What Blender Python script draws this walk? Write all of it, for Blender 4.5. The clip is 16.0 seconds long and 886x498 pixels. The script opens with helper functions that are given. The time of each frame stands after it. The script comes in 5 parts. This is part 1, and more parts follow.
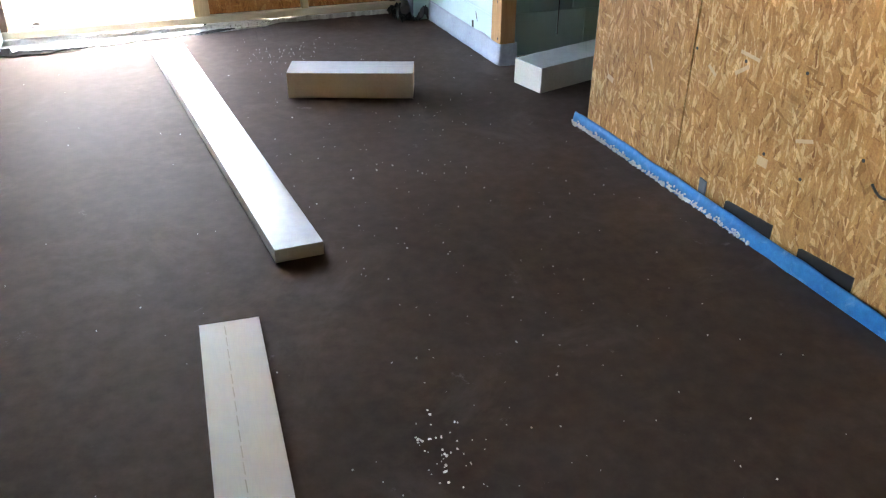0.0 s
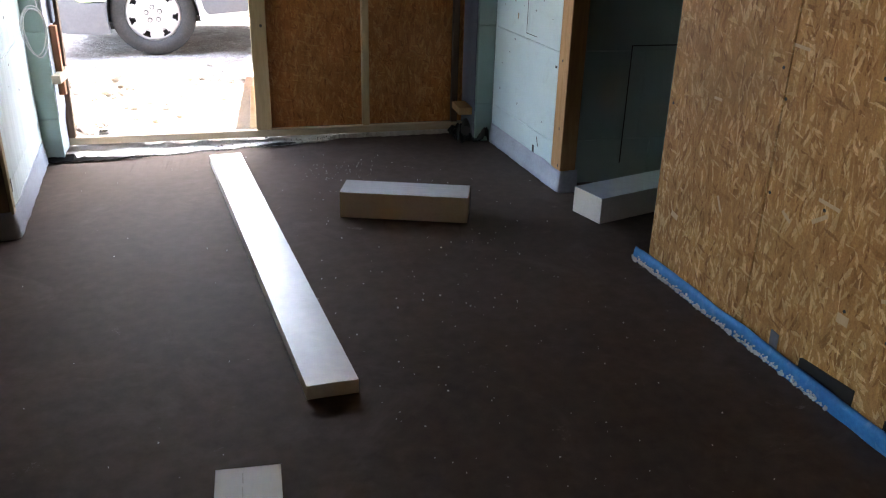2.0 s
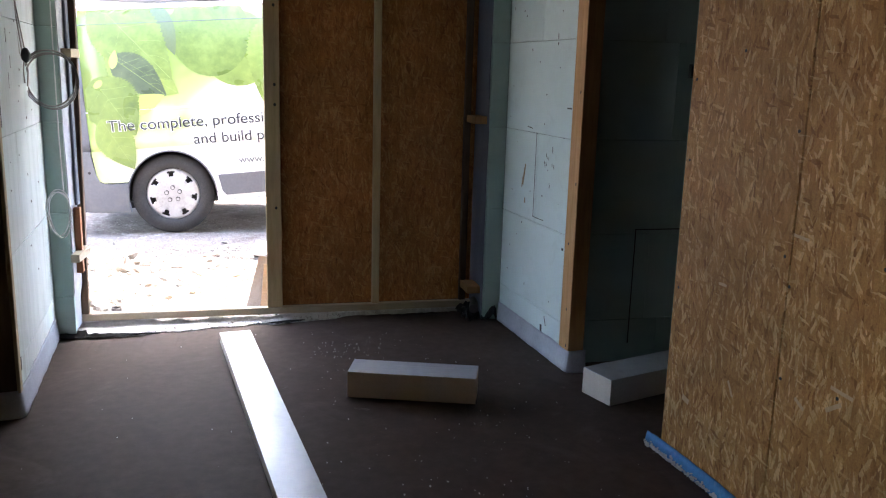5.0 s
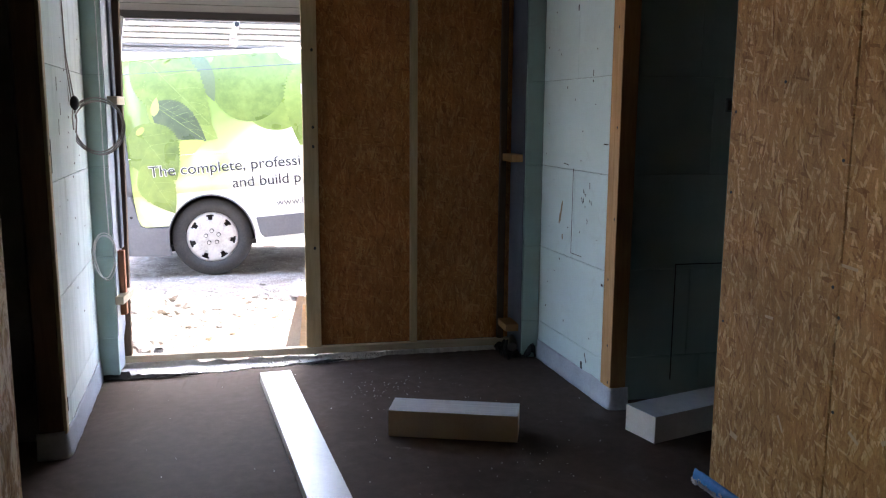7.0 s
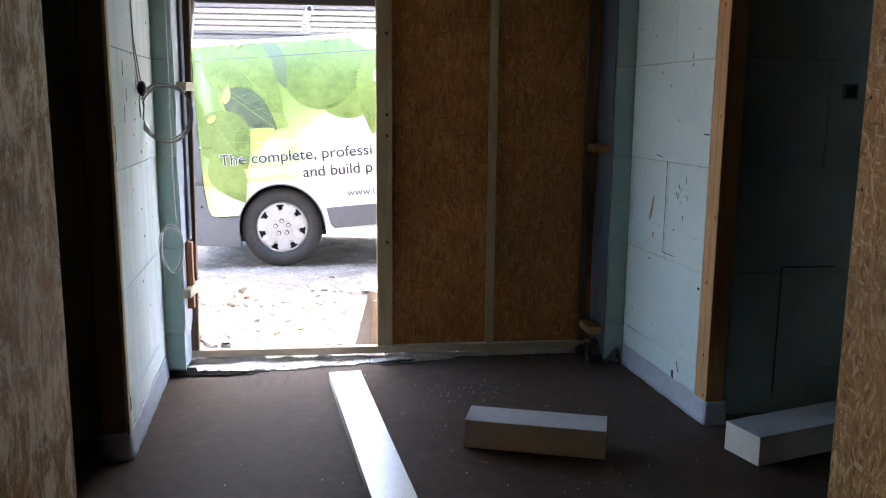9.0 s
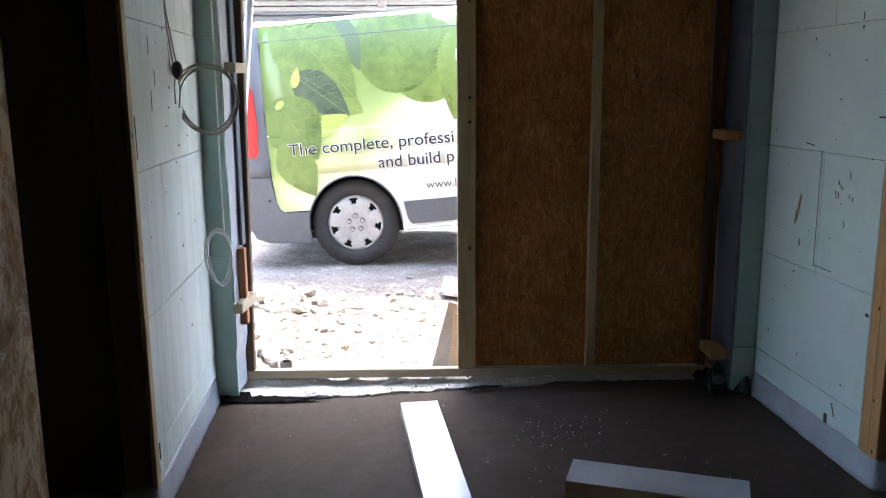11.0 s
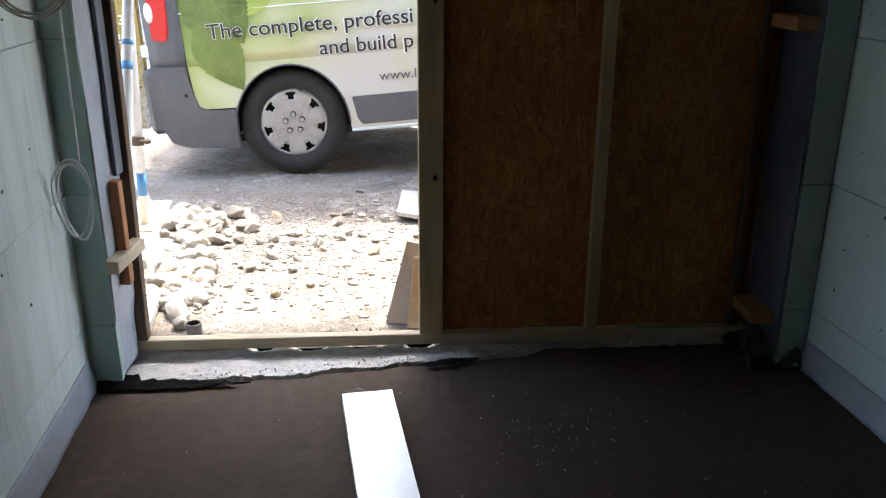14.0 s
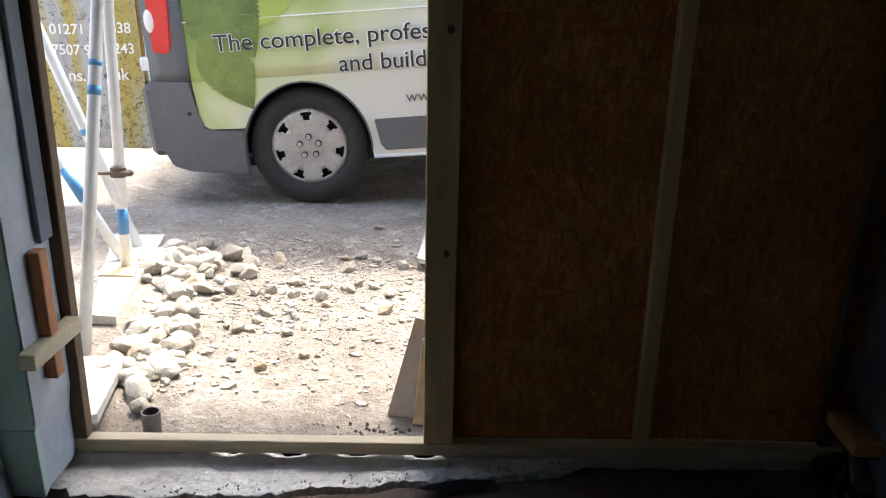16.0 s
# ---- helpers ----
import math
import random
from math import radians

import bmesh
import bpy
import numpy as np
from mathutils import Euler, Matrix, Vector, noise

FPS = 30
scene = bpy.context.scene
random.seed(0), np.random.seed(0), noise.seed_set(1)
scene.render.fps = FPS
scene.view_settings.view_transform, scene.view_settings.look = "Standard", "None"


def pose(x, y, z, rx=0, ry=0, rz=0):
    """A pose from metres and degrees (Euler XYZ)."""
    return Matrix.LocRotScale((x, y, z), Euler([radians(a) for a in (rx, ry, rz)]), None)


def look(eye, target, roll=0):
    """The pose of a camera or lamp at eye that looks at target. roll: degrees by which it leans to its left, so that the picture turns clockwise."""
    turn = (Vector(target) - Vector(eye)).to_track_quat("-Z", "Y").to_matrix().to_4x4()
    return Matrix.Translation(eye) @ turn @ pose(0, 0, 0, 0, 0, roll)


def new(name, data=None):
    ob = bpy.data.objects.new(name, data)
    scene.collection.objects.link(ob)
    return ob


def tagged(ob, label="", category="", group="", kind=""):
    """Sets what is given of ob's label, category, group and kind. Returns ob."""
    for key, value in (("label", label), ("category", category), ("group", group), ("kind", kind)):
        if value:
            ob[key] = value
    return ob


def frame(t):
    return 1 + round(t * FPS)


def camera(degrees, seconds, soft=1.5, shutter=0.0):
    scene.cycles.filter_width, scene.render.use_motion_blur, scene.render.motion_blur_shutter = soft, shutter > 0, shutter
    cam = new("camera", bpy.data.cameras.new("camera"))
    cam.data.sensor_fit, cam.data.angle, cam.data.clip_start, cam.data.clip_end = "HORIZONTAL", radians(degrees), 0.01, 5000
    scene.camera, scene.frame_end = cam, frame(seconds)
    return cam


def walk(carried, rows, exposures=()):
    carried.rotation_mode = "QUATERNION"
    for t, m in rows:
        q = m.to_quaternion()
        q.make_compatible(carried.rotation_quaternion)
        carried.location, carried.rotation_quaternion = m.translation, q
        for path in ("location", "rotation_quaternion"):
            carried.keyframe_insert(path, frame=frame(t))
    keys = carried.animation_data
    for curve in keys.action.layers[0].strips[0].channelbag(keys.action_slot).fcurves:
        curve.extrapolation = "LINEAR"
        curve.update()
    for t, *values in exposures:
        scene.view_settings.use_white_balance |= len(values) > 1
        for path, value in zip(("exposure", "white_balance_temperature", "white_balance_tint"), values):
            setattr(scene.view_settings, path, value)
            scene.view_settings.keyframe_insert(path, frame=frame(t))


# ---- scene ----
cam = camera(56.3, 16.0, 1.15)
PATH = [
    (0, (0.523, 0.304, 1.433), (1.085, 1.925, 0.405), 0.5),
    (0.5, (0.578, 0.416, 1.438), (1.126, 2.073, 0.461), 1.5),
    (1, (0.602, 0.452, 1.442), (1.081, 2.131, 0.465), 1.3),
    (1.5, (0.608, 0.483, 1.453), (1.066, 2.182, 0.503), 1.2),
    (2, (0.614, 0.491, 1.451), (1.075, 2.262, 0.645), 1.5),
    (2.5, (0.621, 0.494, 1.461), (1.074, 2.284, 0.691), 1.6),
    (3, (0.615, 0.489, 1.474), (1.069, 2.304, 0.768), 1.7),
    (3.5, (0.594, 0.48, 1.476), (1.046, 2.327, 0.856), 2.0),
    (4, (0.598, 0.479, 1.478), (1.042, 2.367, 0.991), 1.9),
    (4.5, (0.605, 0.486, 1.487), (1.06, 2.379, 1.03), 1.8),
    (5, (0.605, 0.488, 1.498), (1.07, 2.388, 1.082), 1.6),
    (5.2, (0.609, 0.49, 1.494), (1.075, 2.395, 1.1), 1.4),
    (7.5, (0.559, 0.481, 1.478), (0.912, 2.424, 1.16), 0.5),
    (8, (0.55, 0.547, 1.475), (0.858, 2.496, 1.147), 0.8),
    (8.5, (0.541, 0.666, 1.486), (0.808, 2.621, 1.158), 0.8),
    (9, (0.557, 0.775, 1.468), (0.789, 2.731, 1.123), 0.5),
    (9.5, (0.591, 0.953, 1.454), (0.782, 2.908, 1.077), 0.6),
    (10, (0.593, 1.16, 1.469), (0.745, 3.117, 1.088), -0.0),
    (10.2, (0.605, 1.216, 1.451), (0.695, 3.178, 1.071), -0.1),
    (12.5, (0.597, 2.074, 1.47), (0.601, 4.019, 1.003), -0.5),
    (13, (0.603, 2.218, 1.436), (0.611, 4.141, 0.886), -0.3),
    (13.5, (0.614, 2.469, 1.452), (0.67, 4.388, 0.89), -0.0),
    (14, (0.634, 2.596, 1.432), (0.756, 4.478, 0.764), 0.2),
    (14.5, (0.706, 2.802, 1.389), (0.824, 4.663, 0.664), -0.1),
    (15, (0.818, 3.12, 1.432), (0.903, 4.987, 0.72), 0.1),
    (15.5, (0.826, 3.222, 1.463), (0.893, 5.088, 0.748), 0.9),
    (16, (0.769, 3.303, 1.474), (0.78, 5.186, 0.8), 1.0),
]
EXPOSURES = [(0.0, 6.75, 6850, 10), (0.5, 6.25, 6850, 10), (1.0, 6.15, 6900, 10), (1.5, 6.3, 6900, 11), (2.0, 5.3, 7000, 13), (3.5, 4.95, 6900, 15), (5.0, 4.75, 6700, 15), (7.5, 4.7, 6550, 14),
             (10.0, 4.45, 6450, 11), (12.5, 3.75, 6800, 9), (14.0, 3.35, 6950, 7), (16.0, 2.9, 7100, 6)]
walk(cam, [(t, look(eye, target, roll)) for t, eye, target, roll in PATH], EXPOSURES)

# ---- daylight ----
SUN_HIGH, SUN_ROUND = 62.0, 14.0
world = bpy.data.worlds.new("sky")
scene.world = world
world.use_nodes = True
wn = world.node_tree.nodes
sky = wn.new("ShaderNodeTexSky")
sky.sky_type = "NISHITA"
sky.sun_disc = False
sky.sun_elevation, sky.sun_rotation = radians(SUN_HIGH), radians(SUN_ROUND)
sky.air_density, sky.dust_density = 1.0, 3.0
wn["Background"].inputs["Strength"].default_value = 0.15
world.node_tree.links.new(sky.outputs[0], wn["Background"].inputs["Color"])
sun = new("sun", bpy.data.lights.new("sun", "SUN"))
sun.data.energy, sun.data.angle, sun.data.color = 1.4, radians(9.0), (1.0, 0.98, 0.96)
sd = Vector((math.sin(radians(SUN_ROUND)) * math.cos(radians(SUN_HIGH)),
             math.cos(radians(SUN_ROUND)) * math.cos(radians(SUN_HIGH)), math.sin(radians(SUN_HIGH))))
sun.matrix_world = look(sd * 50, (0, 0, 0))


# ---- materials ----
def ramp(nt, stops):
    r = nt.nodes.new("ShaderNodeValToRGB")
    e = r.color_ramp.elements
    while len(e) < len(stops):
        e.new(0.5)
    for el, (p, c) in zip(e, stops):
        el.position, el.color = p, (*c, 1)
    return r


def coords(nt, scale=(1, 1, 1), rot=(0, 0, 0), jitter=True):
    """Object coordinates, shifted by the object's random number so that alike pieces differ."""
    tc = nt.nodes.new("ShaderNodeTexCoord")
    mp = nt.nodes.new("ShaderNodeMapping")
    mp.inputs["Scale"].default_value = scale
    mp.inputs["Rotation"].default_value = [radians(a) for a in rot]
    nt.links.new(tc.outputs["Object"], mp.inputs["Vector"])
    if jitter:
        oi = nt.nodes.new("ShaderNodeObjectInfo")
        mu = nt.nodes.new("ShaderNodeMath")
        mu.operation = "MULTIPLY"
        mu.inputs[1].default_value = 37.0
        nt.links.new(oi.outputs["Random"], mu.inputs[0])
        nt.links.new(mu.outputs[0], mp.inputs["Location"])
    return mp.outputs["Vector"]


def noise_tex(nt, vec, scale, detail=6, rough=0.6, warp=0.0):
    n = nt.nodes.new("ShaderNodeTexNoise")
    n.inputs["Scale"].default_value, n.inputs["Detail"].default_value = scale, detail
    n.inputs["Roughness"].default_value, n.inputs["Distortion"].default_value = rough, warp
    nt.links.new(vec, n.inputs["Vector"])
    return n.outputs["Fac"]


def mixc(nt, fac, a, b, kind="MIX"):
    m = nt.nodes.new("ShaderNodeMix")
    m.data_type, m.blend_type = "RGBA", kind
    for sock, v in ((m.inputs[0], fac), (m.inputs[6], a), (m.inputs[7], b)):
        if isinstance(v, (int, float)):
            sock.default_value = v
        elif isinstance(v, tuple):
            sock.default_value = (*v, 1)
        else:
            nt.links.new(v, sock)
    return m.outputs[2]


def blank(name, rough=0.6, metal=0.0, spec=0.5):
    m = bpy.data.materials.new(name)
    m.use_nodes = True
    nt = m.node_tree
    p = nt.nodes["Principled BSDF"]
    p.inputs["Roughness"].default_value, p.inputs["Metallic"].default_value = rough, metal
    p.inputs["Specular IOR Level"].default_value = spec
    return m, nt, p


def bump(nt, p, height, strength, dist):
    b = nt.nodes.new("ShaderNodeBump")
    b.inputs["Strength"].default_value, b.inputs["Distance"].default_value = strength, dist
    nt.links.new(height, b.inputs["Height"])
    nt.links.new(b.outputs[0], p.inputs["Normal"])


def surface(name, dark, mid, light, rough=0.6, metal=0.0, big=2.0, fine=40.0, stretch=(1, 1, 1), relief=0.3, depth=0.004, spec=0.5, stain=None, specks=None):
    """Two scales of colour change, roughness change and relief."""
    m, nt, p = blank(name, rough, metal, spec)
    v = coords(nt, stretch)
    a, b = noise_tex(nt, v, big, 4, 0.55, 0.4), noise_tex(nt, v, fine, 6, 0.65)
    r1 = ramp(nt, [(0.3, dark), (0.5, mid), (0.72, light)])
    mx = nt.nodes.new("ShaderNodeMath")
    mx.operation = "MULTIPLY_ADD"
    mx.inputs[1].default_value = 0.5
    nt.links.new(b, mx.inputs[0])
    half = nt.nodes.new("ShaderNodeMath")
    half.operation = "MULTIPLY"
    half.inputs[1].default_value = 0.5
    nt.links.new(a, half.inputs[0])
    nt.links.new(half.outputs[0], mx.inputs[2])
    nt.links.new(mx.outputs[0], r1.inputs[0])
    col = r1.outputs[0]
    if stain:
        sc, amount, colour = stain
        sm = ramp(nt, [(0.55, (0, 0, 0)), (0.75, (amount,) * 3)])
        nt.links.new(noise_tex(nt, v, sc, 8, 0.7, 1.0), sm.inputs[0])
        col = mixc(nt, sm.outputs[0], col, colour)
    if specks:
        sc, amount, colour = specks
        sm = ramp(nt, [(0.64, (0, 0, 0)), (0.72, (amount,) * 3)])
        nt.links.new(noise_tex(nt, v, sc, 10, 0.75, 0.3), sm.inputs[0])
        col = mixc(nt, sm.outputs[0], col, colour)
    nt.links.new(col, p.inputs["Base Color"])
    rr = nt.nodes.new("ShaderNodeMapRange")
    rr.inputs["To Min"].default_value, rr.inputs["To Max"].default_value = max(0.05, rough - 0.12), min(1, rough + 0.12)
    nt.links.new(a, rr.inputs["Value"])
    nt.links.new(rr.outputs[0], p.inputs["Roughness"])
    bump(nt, p, b, relief, depth)
    return m


def strand_board(name, flat_axis, shade=1.0, dusty=False):
    """Pressed wood strands: long flakes in several directions, laid over each other."""
    m, nt, p = blank(name, 0.62, 0, 0.35)
    layers = []
    if flat_axis == "x":
        tint = [(0.33, 0.15, 0.045), (0.50, 0.265, 0.088), (0.60, 0.345, 0.122), (0.86, 0.62, 0.32)]
    else:
        tint = [(0.34, 0.13, 0.036), (0.45, 0.19, 0.055), (0.52, 0.235, 0.072), (0.62, 0.34, 0.13)]
    tint = [tuple(c * shade for c in t) for t in tint]
    heights = []
    for k, (ang, lng, wid) in enumerate(((6, 12, 105), (-20, 16, 98), (34, 20, 105), (80, 22, 95))):
        rot = (ang, 0, 0) if flat_axis == "x" else (0, ang, 0)
        sc = (9, wid, lng) if flat_axis == "x" else (wid, 9, lng)
        tc = nt.nodes.new("ShaderNodeTexCoord")
        first = nt.nodes.new("ShaderNodeMapping")
        first.inputs["Rotation"].default_value = [radians(a) for a in rot]
        first.inputs["Location"].default_value = (k * 3.3, k * 1.7, k * 5.1)
        nt.links.new(tc.outputs["Object"], first.inputs["Vector"])
        wob = nt.nodes.new("ShaderNodeTexNoise")
        wob.inputs["Scale"].default_value = 9
        nt.links.new(first.outputs[0], wob.inputs["Vector"])
        off = nt.nodes.new("ShaderNodeVectorMath")
        off.operation = "MULTIPLY_ADD"
        off.inputs[1].default_value = (0.03, 0.03, 0.03)
        nt.links.new(wob.outputs["Color"], off.inputs[0])
        nt.links.new(first.outputs[0], off.inputs[2])
        fray = nt.nodes.new("ShaderNodeTexNoise")
        fray.inputs["Scale"].default_value, fray.inputs["Detail"].default_value = 70, 4
        nt.links.new(first.outputs[0], fray.inputs["Vector"])
        torn_edge = nt.nodes.new("ShaderNodeVectorMath")
        torn_edge.operation = "MULTIPLY_ADD"
        torn_edge.inputs[1].default_value = (0.009, 0.009, 0.009)
        nt.links.new(fray.outputs["Color"], torn_edge.inputs[0])
        nt.links.new(off.outputs[0], torn_edge.inputs[2])
        mp = nt.nodes.new("ShaderNodeMapping")
        mp.inputs["Scale"].default_value = sc
        nt.links.new(torn_edge.outputs[0], mp.inputs["Vector"])
        vo = nt.nodes.new("ShaderNodeTexVoronoi")
        vo.inputs["Scale"].default_value = 1.0
        nt.links.new(mp.outputs[0], vo.inputs["Vector"])
        sp = nt.nodes.new("ShaderNodeSeparateColor")
        nt.links.new(vo.outputs["Color"], sp.inputs[0])
        r = ramp(nt, [(0.03, tint[0]), (0.15, tint[1]), (0.72, tint[2]), (0.93, tint[3])])
        nt.links.new(sp.outputs[0], r.inputs[0])
        layers.append((r.outputs[0], sp.outputs[1], vo.outputs["Distance"]))
        heights.append(sp.outputs[2])
    col = layers[0][0]
    for (c, pick, dist), limit in zip(layers[1:], (0.55, 0.72, 0.85)):
        st = nt.nodes.new("ShaderNodeMath")
        st.operation = "GREATER_THAN"
        st.inputs[1].default_value = limit
        nt.links.new(pick, st.inputs[0])
        thin = nt.nodes.new("ShaderNodeMath")
        thin.operation = "MULTIPLY"
        thin.inputs[1].default_value = 0.82
        nt.links.new(st.outputs[0], thin.inputs[0])
        col = mixc(nt, thin.outputs[0], col, c)
    tc = nt.nodes.new("ShaderNodeTexCoord")
    fine = noise_tex(nt, tc.outputs["Object"], 160, 3, 0.6)
    big = noise_tex(nt, tc.outputs["Object"], 1.6, 4, 0.6)
    fr = ramp(nt, [(0.25, (0.72, 0.70, 0.68)), (0.6, (1, 1, 1))])
    nt.links.new(fine, fr.inputs[0])
    br = ramp(nt, [(0.3, (0.78, 0.76, 0.74)), (0.65, (1.05, 1.02, 1.0))])
    nt.links.new(big, br.inputs[0])
    along = nt.nodes.new("ShaderNodeMapping")
    along.inputs["Scale"].default_value = (70, 70, 7)
    nt.links.new(tc.outputs["Object"], along.inputs["Vector"])
    gr = ramp(nt, [(0.3, (0.84, 0.82, 0.79)), (0.62, (1.05, 1.05, 1.04))])
    nt.links.new(noise_tex(nt, along.outputs[0], 1.0, 5, 0.65, 0.5), gr.inputs[0])
    mott = ramp(nt, [(0.35, (0.84, 0.80, 0.76)), (0.62, (1.05, 1.05, 1.05))])
    nt.links.new(noise_tex(nt, tc.outputs["Object"], 14, 5, 0.65), mott.inputs[0])
    for shade_over in (fr, br, gr, mott):
        col = mixc(nt, 1.0, col, shade_over.outputs[0], "MULTIPLY")
    if dusty:
        # dust film, whitened further to stand in for light on the left partition
        film = ramp(nt, [(0.44, (0.05, 0.05, 0.05)), (0.50, (0.3, 0.3, 0.3)), (0.55, (0.95, 0.95, 0.95))])
        nt.links.new(noise_tex(nt, coords(nt, (1, 1.8, 0.9)), 6.0, 12, 0.8, 0.5), film.inputs[0])
        col = mixc(nt, film.outputs[0], col, (0.84, 0.73, 0.55))
    nt.links.new(col, p.inputs["Base Color"])
    add = nt.nodes.new("ShaderNodeMath")
    nt.links.new(heights[0], add.inputs[0])
    nt.links.new(heights[1], add.inputs[1])
    bump(nt, p, add.outputs[0], 0.35, 0.002)
    return m


def plain(name, colour, rough=0.5, metal=0.0, spec=0.5):
    d = tuple(c * 0.82 for c in colour)
    l = tuple(min(0.95, c * 1.12) for c in colour)
    return surface(name, d, colour, l, rough, metal, 3.0, 60.0, relief=0.08, depth=0.001, spec=spec)


M_SCREED = surface("screed", (0.052, 0.036, 0.028), (0.078, 0.056, 0.045), (0.112, 0.084, 0.069), 0.62, 0, 1.3, 20, relief=0.10, depth=0.003, spec=0.09, stain=(2.2, 0.5, (0.16, 0.13, 0.112)), specks=(7.0, 0.55, (0.30, 0.27, 0.25)))
M_CONCRETE = surface("concrete", (0.42, 0.41, 0.40), (0.60, 0.59, 0.58), (0.72, 0.71, 0.70), 0.85, 0, 4, 45, relief=0.8, depth=0.010, spec=0.3, stain=(7.0, 0.6, (0.20, 0.185, 0.17)))
M_ICF = surface("polystyrene", (0.50, 0.635, 0.635), (0.57, 0.71, 0.71), (0.63, 0.76, 0.76), 0.7, 0, 3, 220, relief=0.15, depth=0.002, spec=0.3, stain=(9.0, 0.25, (0.33, 0.40, 0.40)))
# paler foam copy: door light on the left wall is in the colour
M_ICF_LIT = surface("lit_streaked_polystyrene", (0.52, 0.61, 0.60), (0.71, 0.80, 0.80), (0.79, 0.86, 0.86), 0.7, 0, 1.6, 26, (7, 1, 0.35), 0.12, 0.002, 0.3, (2.4, 0.75, (0.40, 0.46, 0.44)))
# darker green foam copy: shade of returns and side room is in the colour
M_ICF_SHADE = surface("shaded_green_polystyrene", (0.34, 0.47, 0.43), (0.40, 0.54, 0.50), (0.46, 0.60, 0.56), 0.7, 0, 3, 220, relief=0.15, depth=0.002, spec=0.3, stain=(9.0, 0.25, (0.27, 0.34, 0.32)))
M_JOINT = plain("joint", (0.12, 0.17, 0.17), 0.9)
M_MEMBRANE = surface("membrane", (0.30, 0.33, 0.39), (0.37, 0.41, 0.48), (0.45, 0.49, 0.55), 0.5, 0, 8, 60, relief=0.35, depth=0.006)
# darker than the left reveal's membrane: the right reveal's shade is in the colour
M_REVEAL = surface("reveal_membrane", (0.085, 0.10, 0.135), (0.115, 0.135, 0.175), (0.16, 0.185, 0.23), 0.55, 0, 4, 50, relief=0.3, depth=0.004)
M_BLACK = plain("black_membrane", (0.012, 0.012, 0.013), 0.55)
M_TORN = surface("torn_membrane", (0.006, 0.006, 0.006), (0.009, 0.009, 0.009), (0.014, 0.014, 0.014), 0.95, 0, 9, 60, spec=0.05)
M_OSB_X = strand_board("strand_board_side", "x")
M_OSB_Y = strand_board("strand_board_end", "y", 1.08)
M_OSB_LIT_DUSTY = strand_board("lit_dusty_strand_board", "x", 0.85, True)
M_FLAKE = surface("pale_wood_flake", (0.50, 0.35, 0.19), (0.60, 0.44, 0.26), (0.68, 0.52, 0.33), 0.6, 0, 8, 60, (1, 4, 1), 0.2, 0.001)
M_TIMBER = surface("sawn_timber", (0.36, 0.185, 0.07), (0.47, 0.26, 0.10), (0.58, 0.36, 0.16), 0.65, 0, 3, 9, (9, 9, 0.9), 0.25, 0.002)
# brown with the shade of faces turned from the doorway put into it
M_SHADETIMBER = surface("shaded_timber", (0.075, 0.046, 0.027), (0.115, 0.072, 0.042), (0.17, 0.11, 0.067), 0.7, 0, 3, 9, (9, 9, 0.9), 0.25, 0.002)
M_STUD = surface("stud_timber", (0.40, 0.30, 0.16), (0.50, 0.39, 0.22), (0.60, 0.48, 0.30), 0.65, 0, 3, 9, (9, 9, 0.9), 0.25, 0.002)
M_PLATE = surface("plate_timber", (0.42, 0.35, 0.24), (0.50, 0.43, 0.31), (0.60, 0.53, 0.40), 0.65, 0, 3, 9, (0.9, 9, 9), 0.25, 0.002)
M_RED = surface("red_timber", (0.30, 0.12, 0.06), (0.40, 0.17, 0.08), (0.48, 0.23, 0.12), 0.7, 0, 3, 9, (9, 9, 0.9), 0.3, 0.002)
M_FOIL = surface("foil_facing", (0.62, 0.68, 0.75), (0.72, 0.78, 0.84), (0.80, 0.85, 0.90), 0.40, 0.35, 5, 28, relief=0.25, depth=0.0015)
M_WHITEBOARD = surface("white_facing", (0.80, 0.86, 0.93), (0.86, 0.91, 0.96), (0.89, 0.93, 0.97), 0.55, 0.0, 4, 30, (6, 0.7, 6), 0.15, 0.001)
M_FOAM = surface("rigid_foam", (0.72, 0.63, 0.50), (0.81, 0.73, 0.60), (0.87, 0.80, 0.68), 0.85, 0, 6, 90, relief=0.25, depth=0.002)
M_FOAM_PALE = surface("pale_foam", (0.66, 0.62, 0.55), (0.74, 0.70, 0.63), (0.82, 0.78, 0.72), 0.85, 0, 6, 90, relief=0.25, depth=0.002)
M_BLUE = surface("blue_edge_foam", (0.016, 0.15, 0.37), (0.024, 0.215, 0.50), (0.05, 0.30, 0.60), 0.55, 0, 6, 50, relief=0.2, depth=0.003, stain=(14.0, 0.35, (0.5, 0.62, 0.75)))
M_PENCIL = plain("pencil_line", (0.66, 0.69, 0.72), 0.6)
M_CRUMB = plain("crumb", (0.72, 0.70, 0.66), 0.9)
M_CABLE = plain("grey_cable", (0.40, 0.38, 0.36), 0.4)
M_CLEAR = plain("pale_cable", (0.78, 0.80, 0.80), 0.35)
M_PLASTER = surface("bare_render", (0.17, 0.165, 0.155), (0.21, 0.20, 0.19), (0.25, 0.24, 0.23), 0.85, 0, 2, 40)
M_SCUFF = plain("scuff", (0.05, 0.05, 0.05), 0.8)
M_SCUFF_TAN = plain("gouge", (0.30, 0.24, 0.15), 0.85)
M_DIRT = surface("yard_dirt", (0.15, 0.125, 0.107), (0.275, 0.238, 0.209), (0.41, 0.37, 0.338), 0.95, 0, 3.2, 30, relief=1.0, depth=0.025, spec=0.15, stain=(3.6, 0.75, (0.56, 0.53, 0.49)), specks=(24.0, 0.85, (0.60, 0.57, 0.53)))
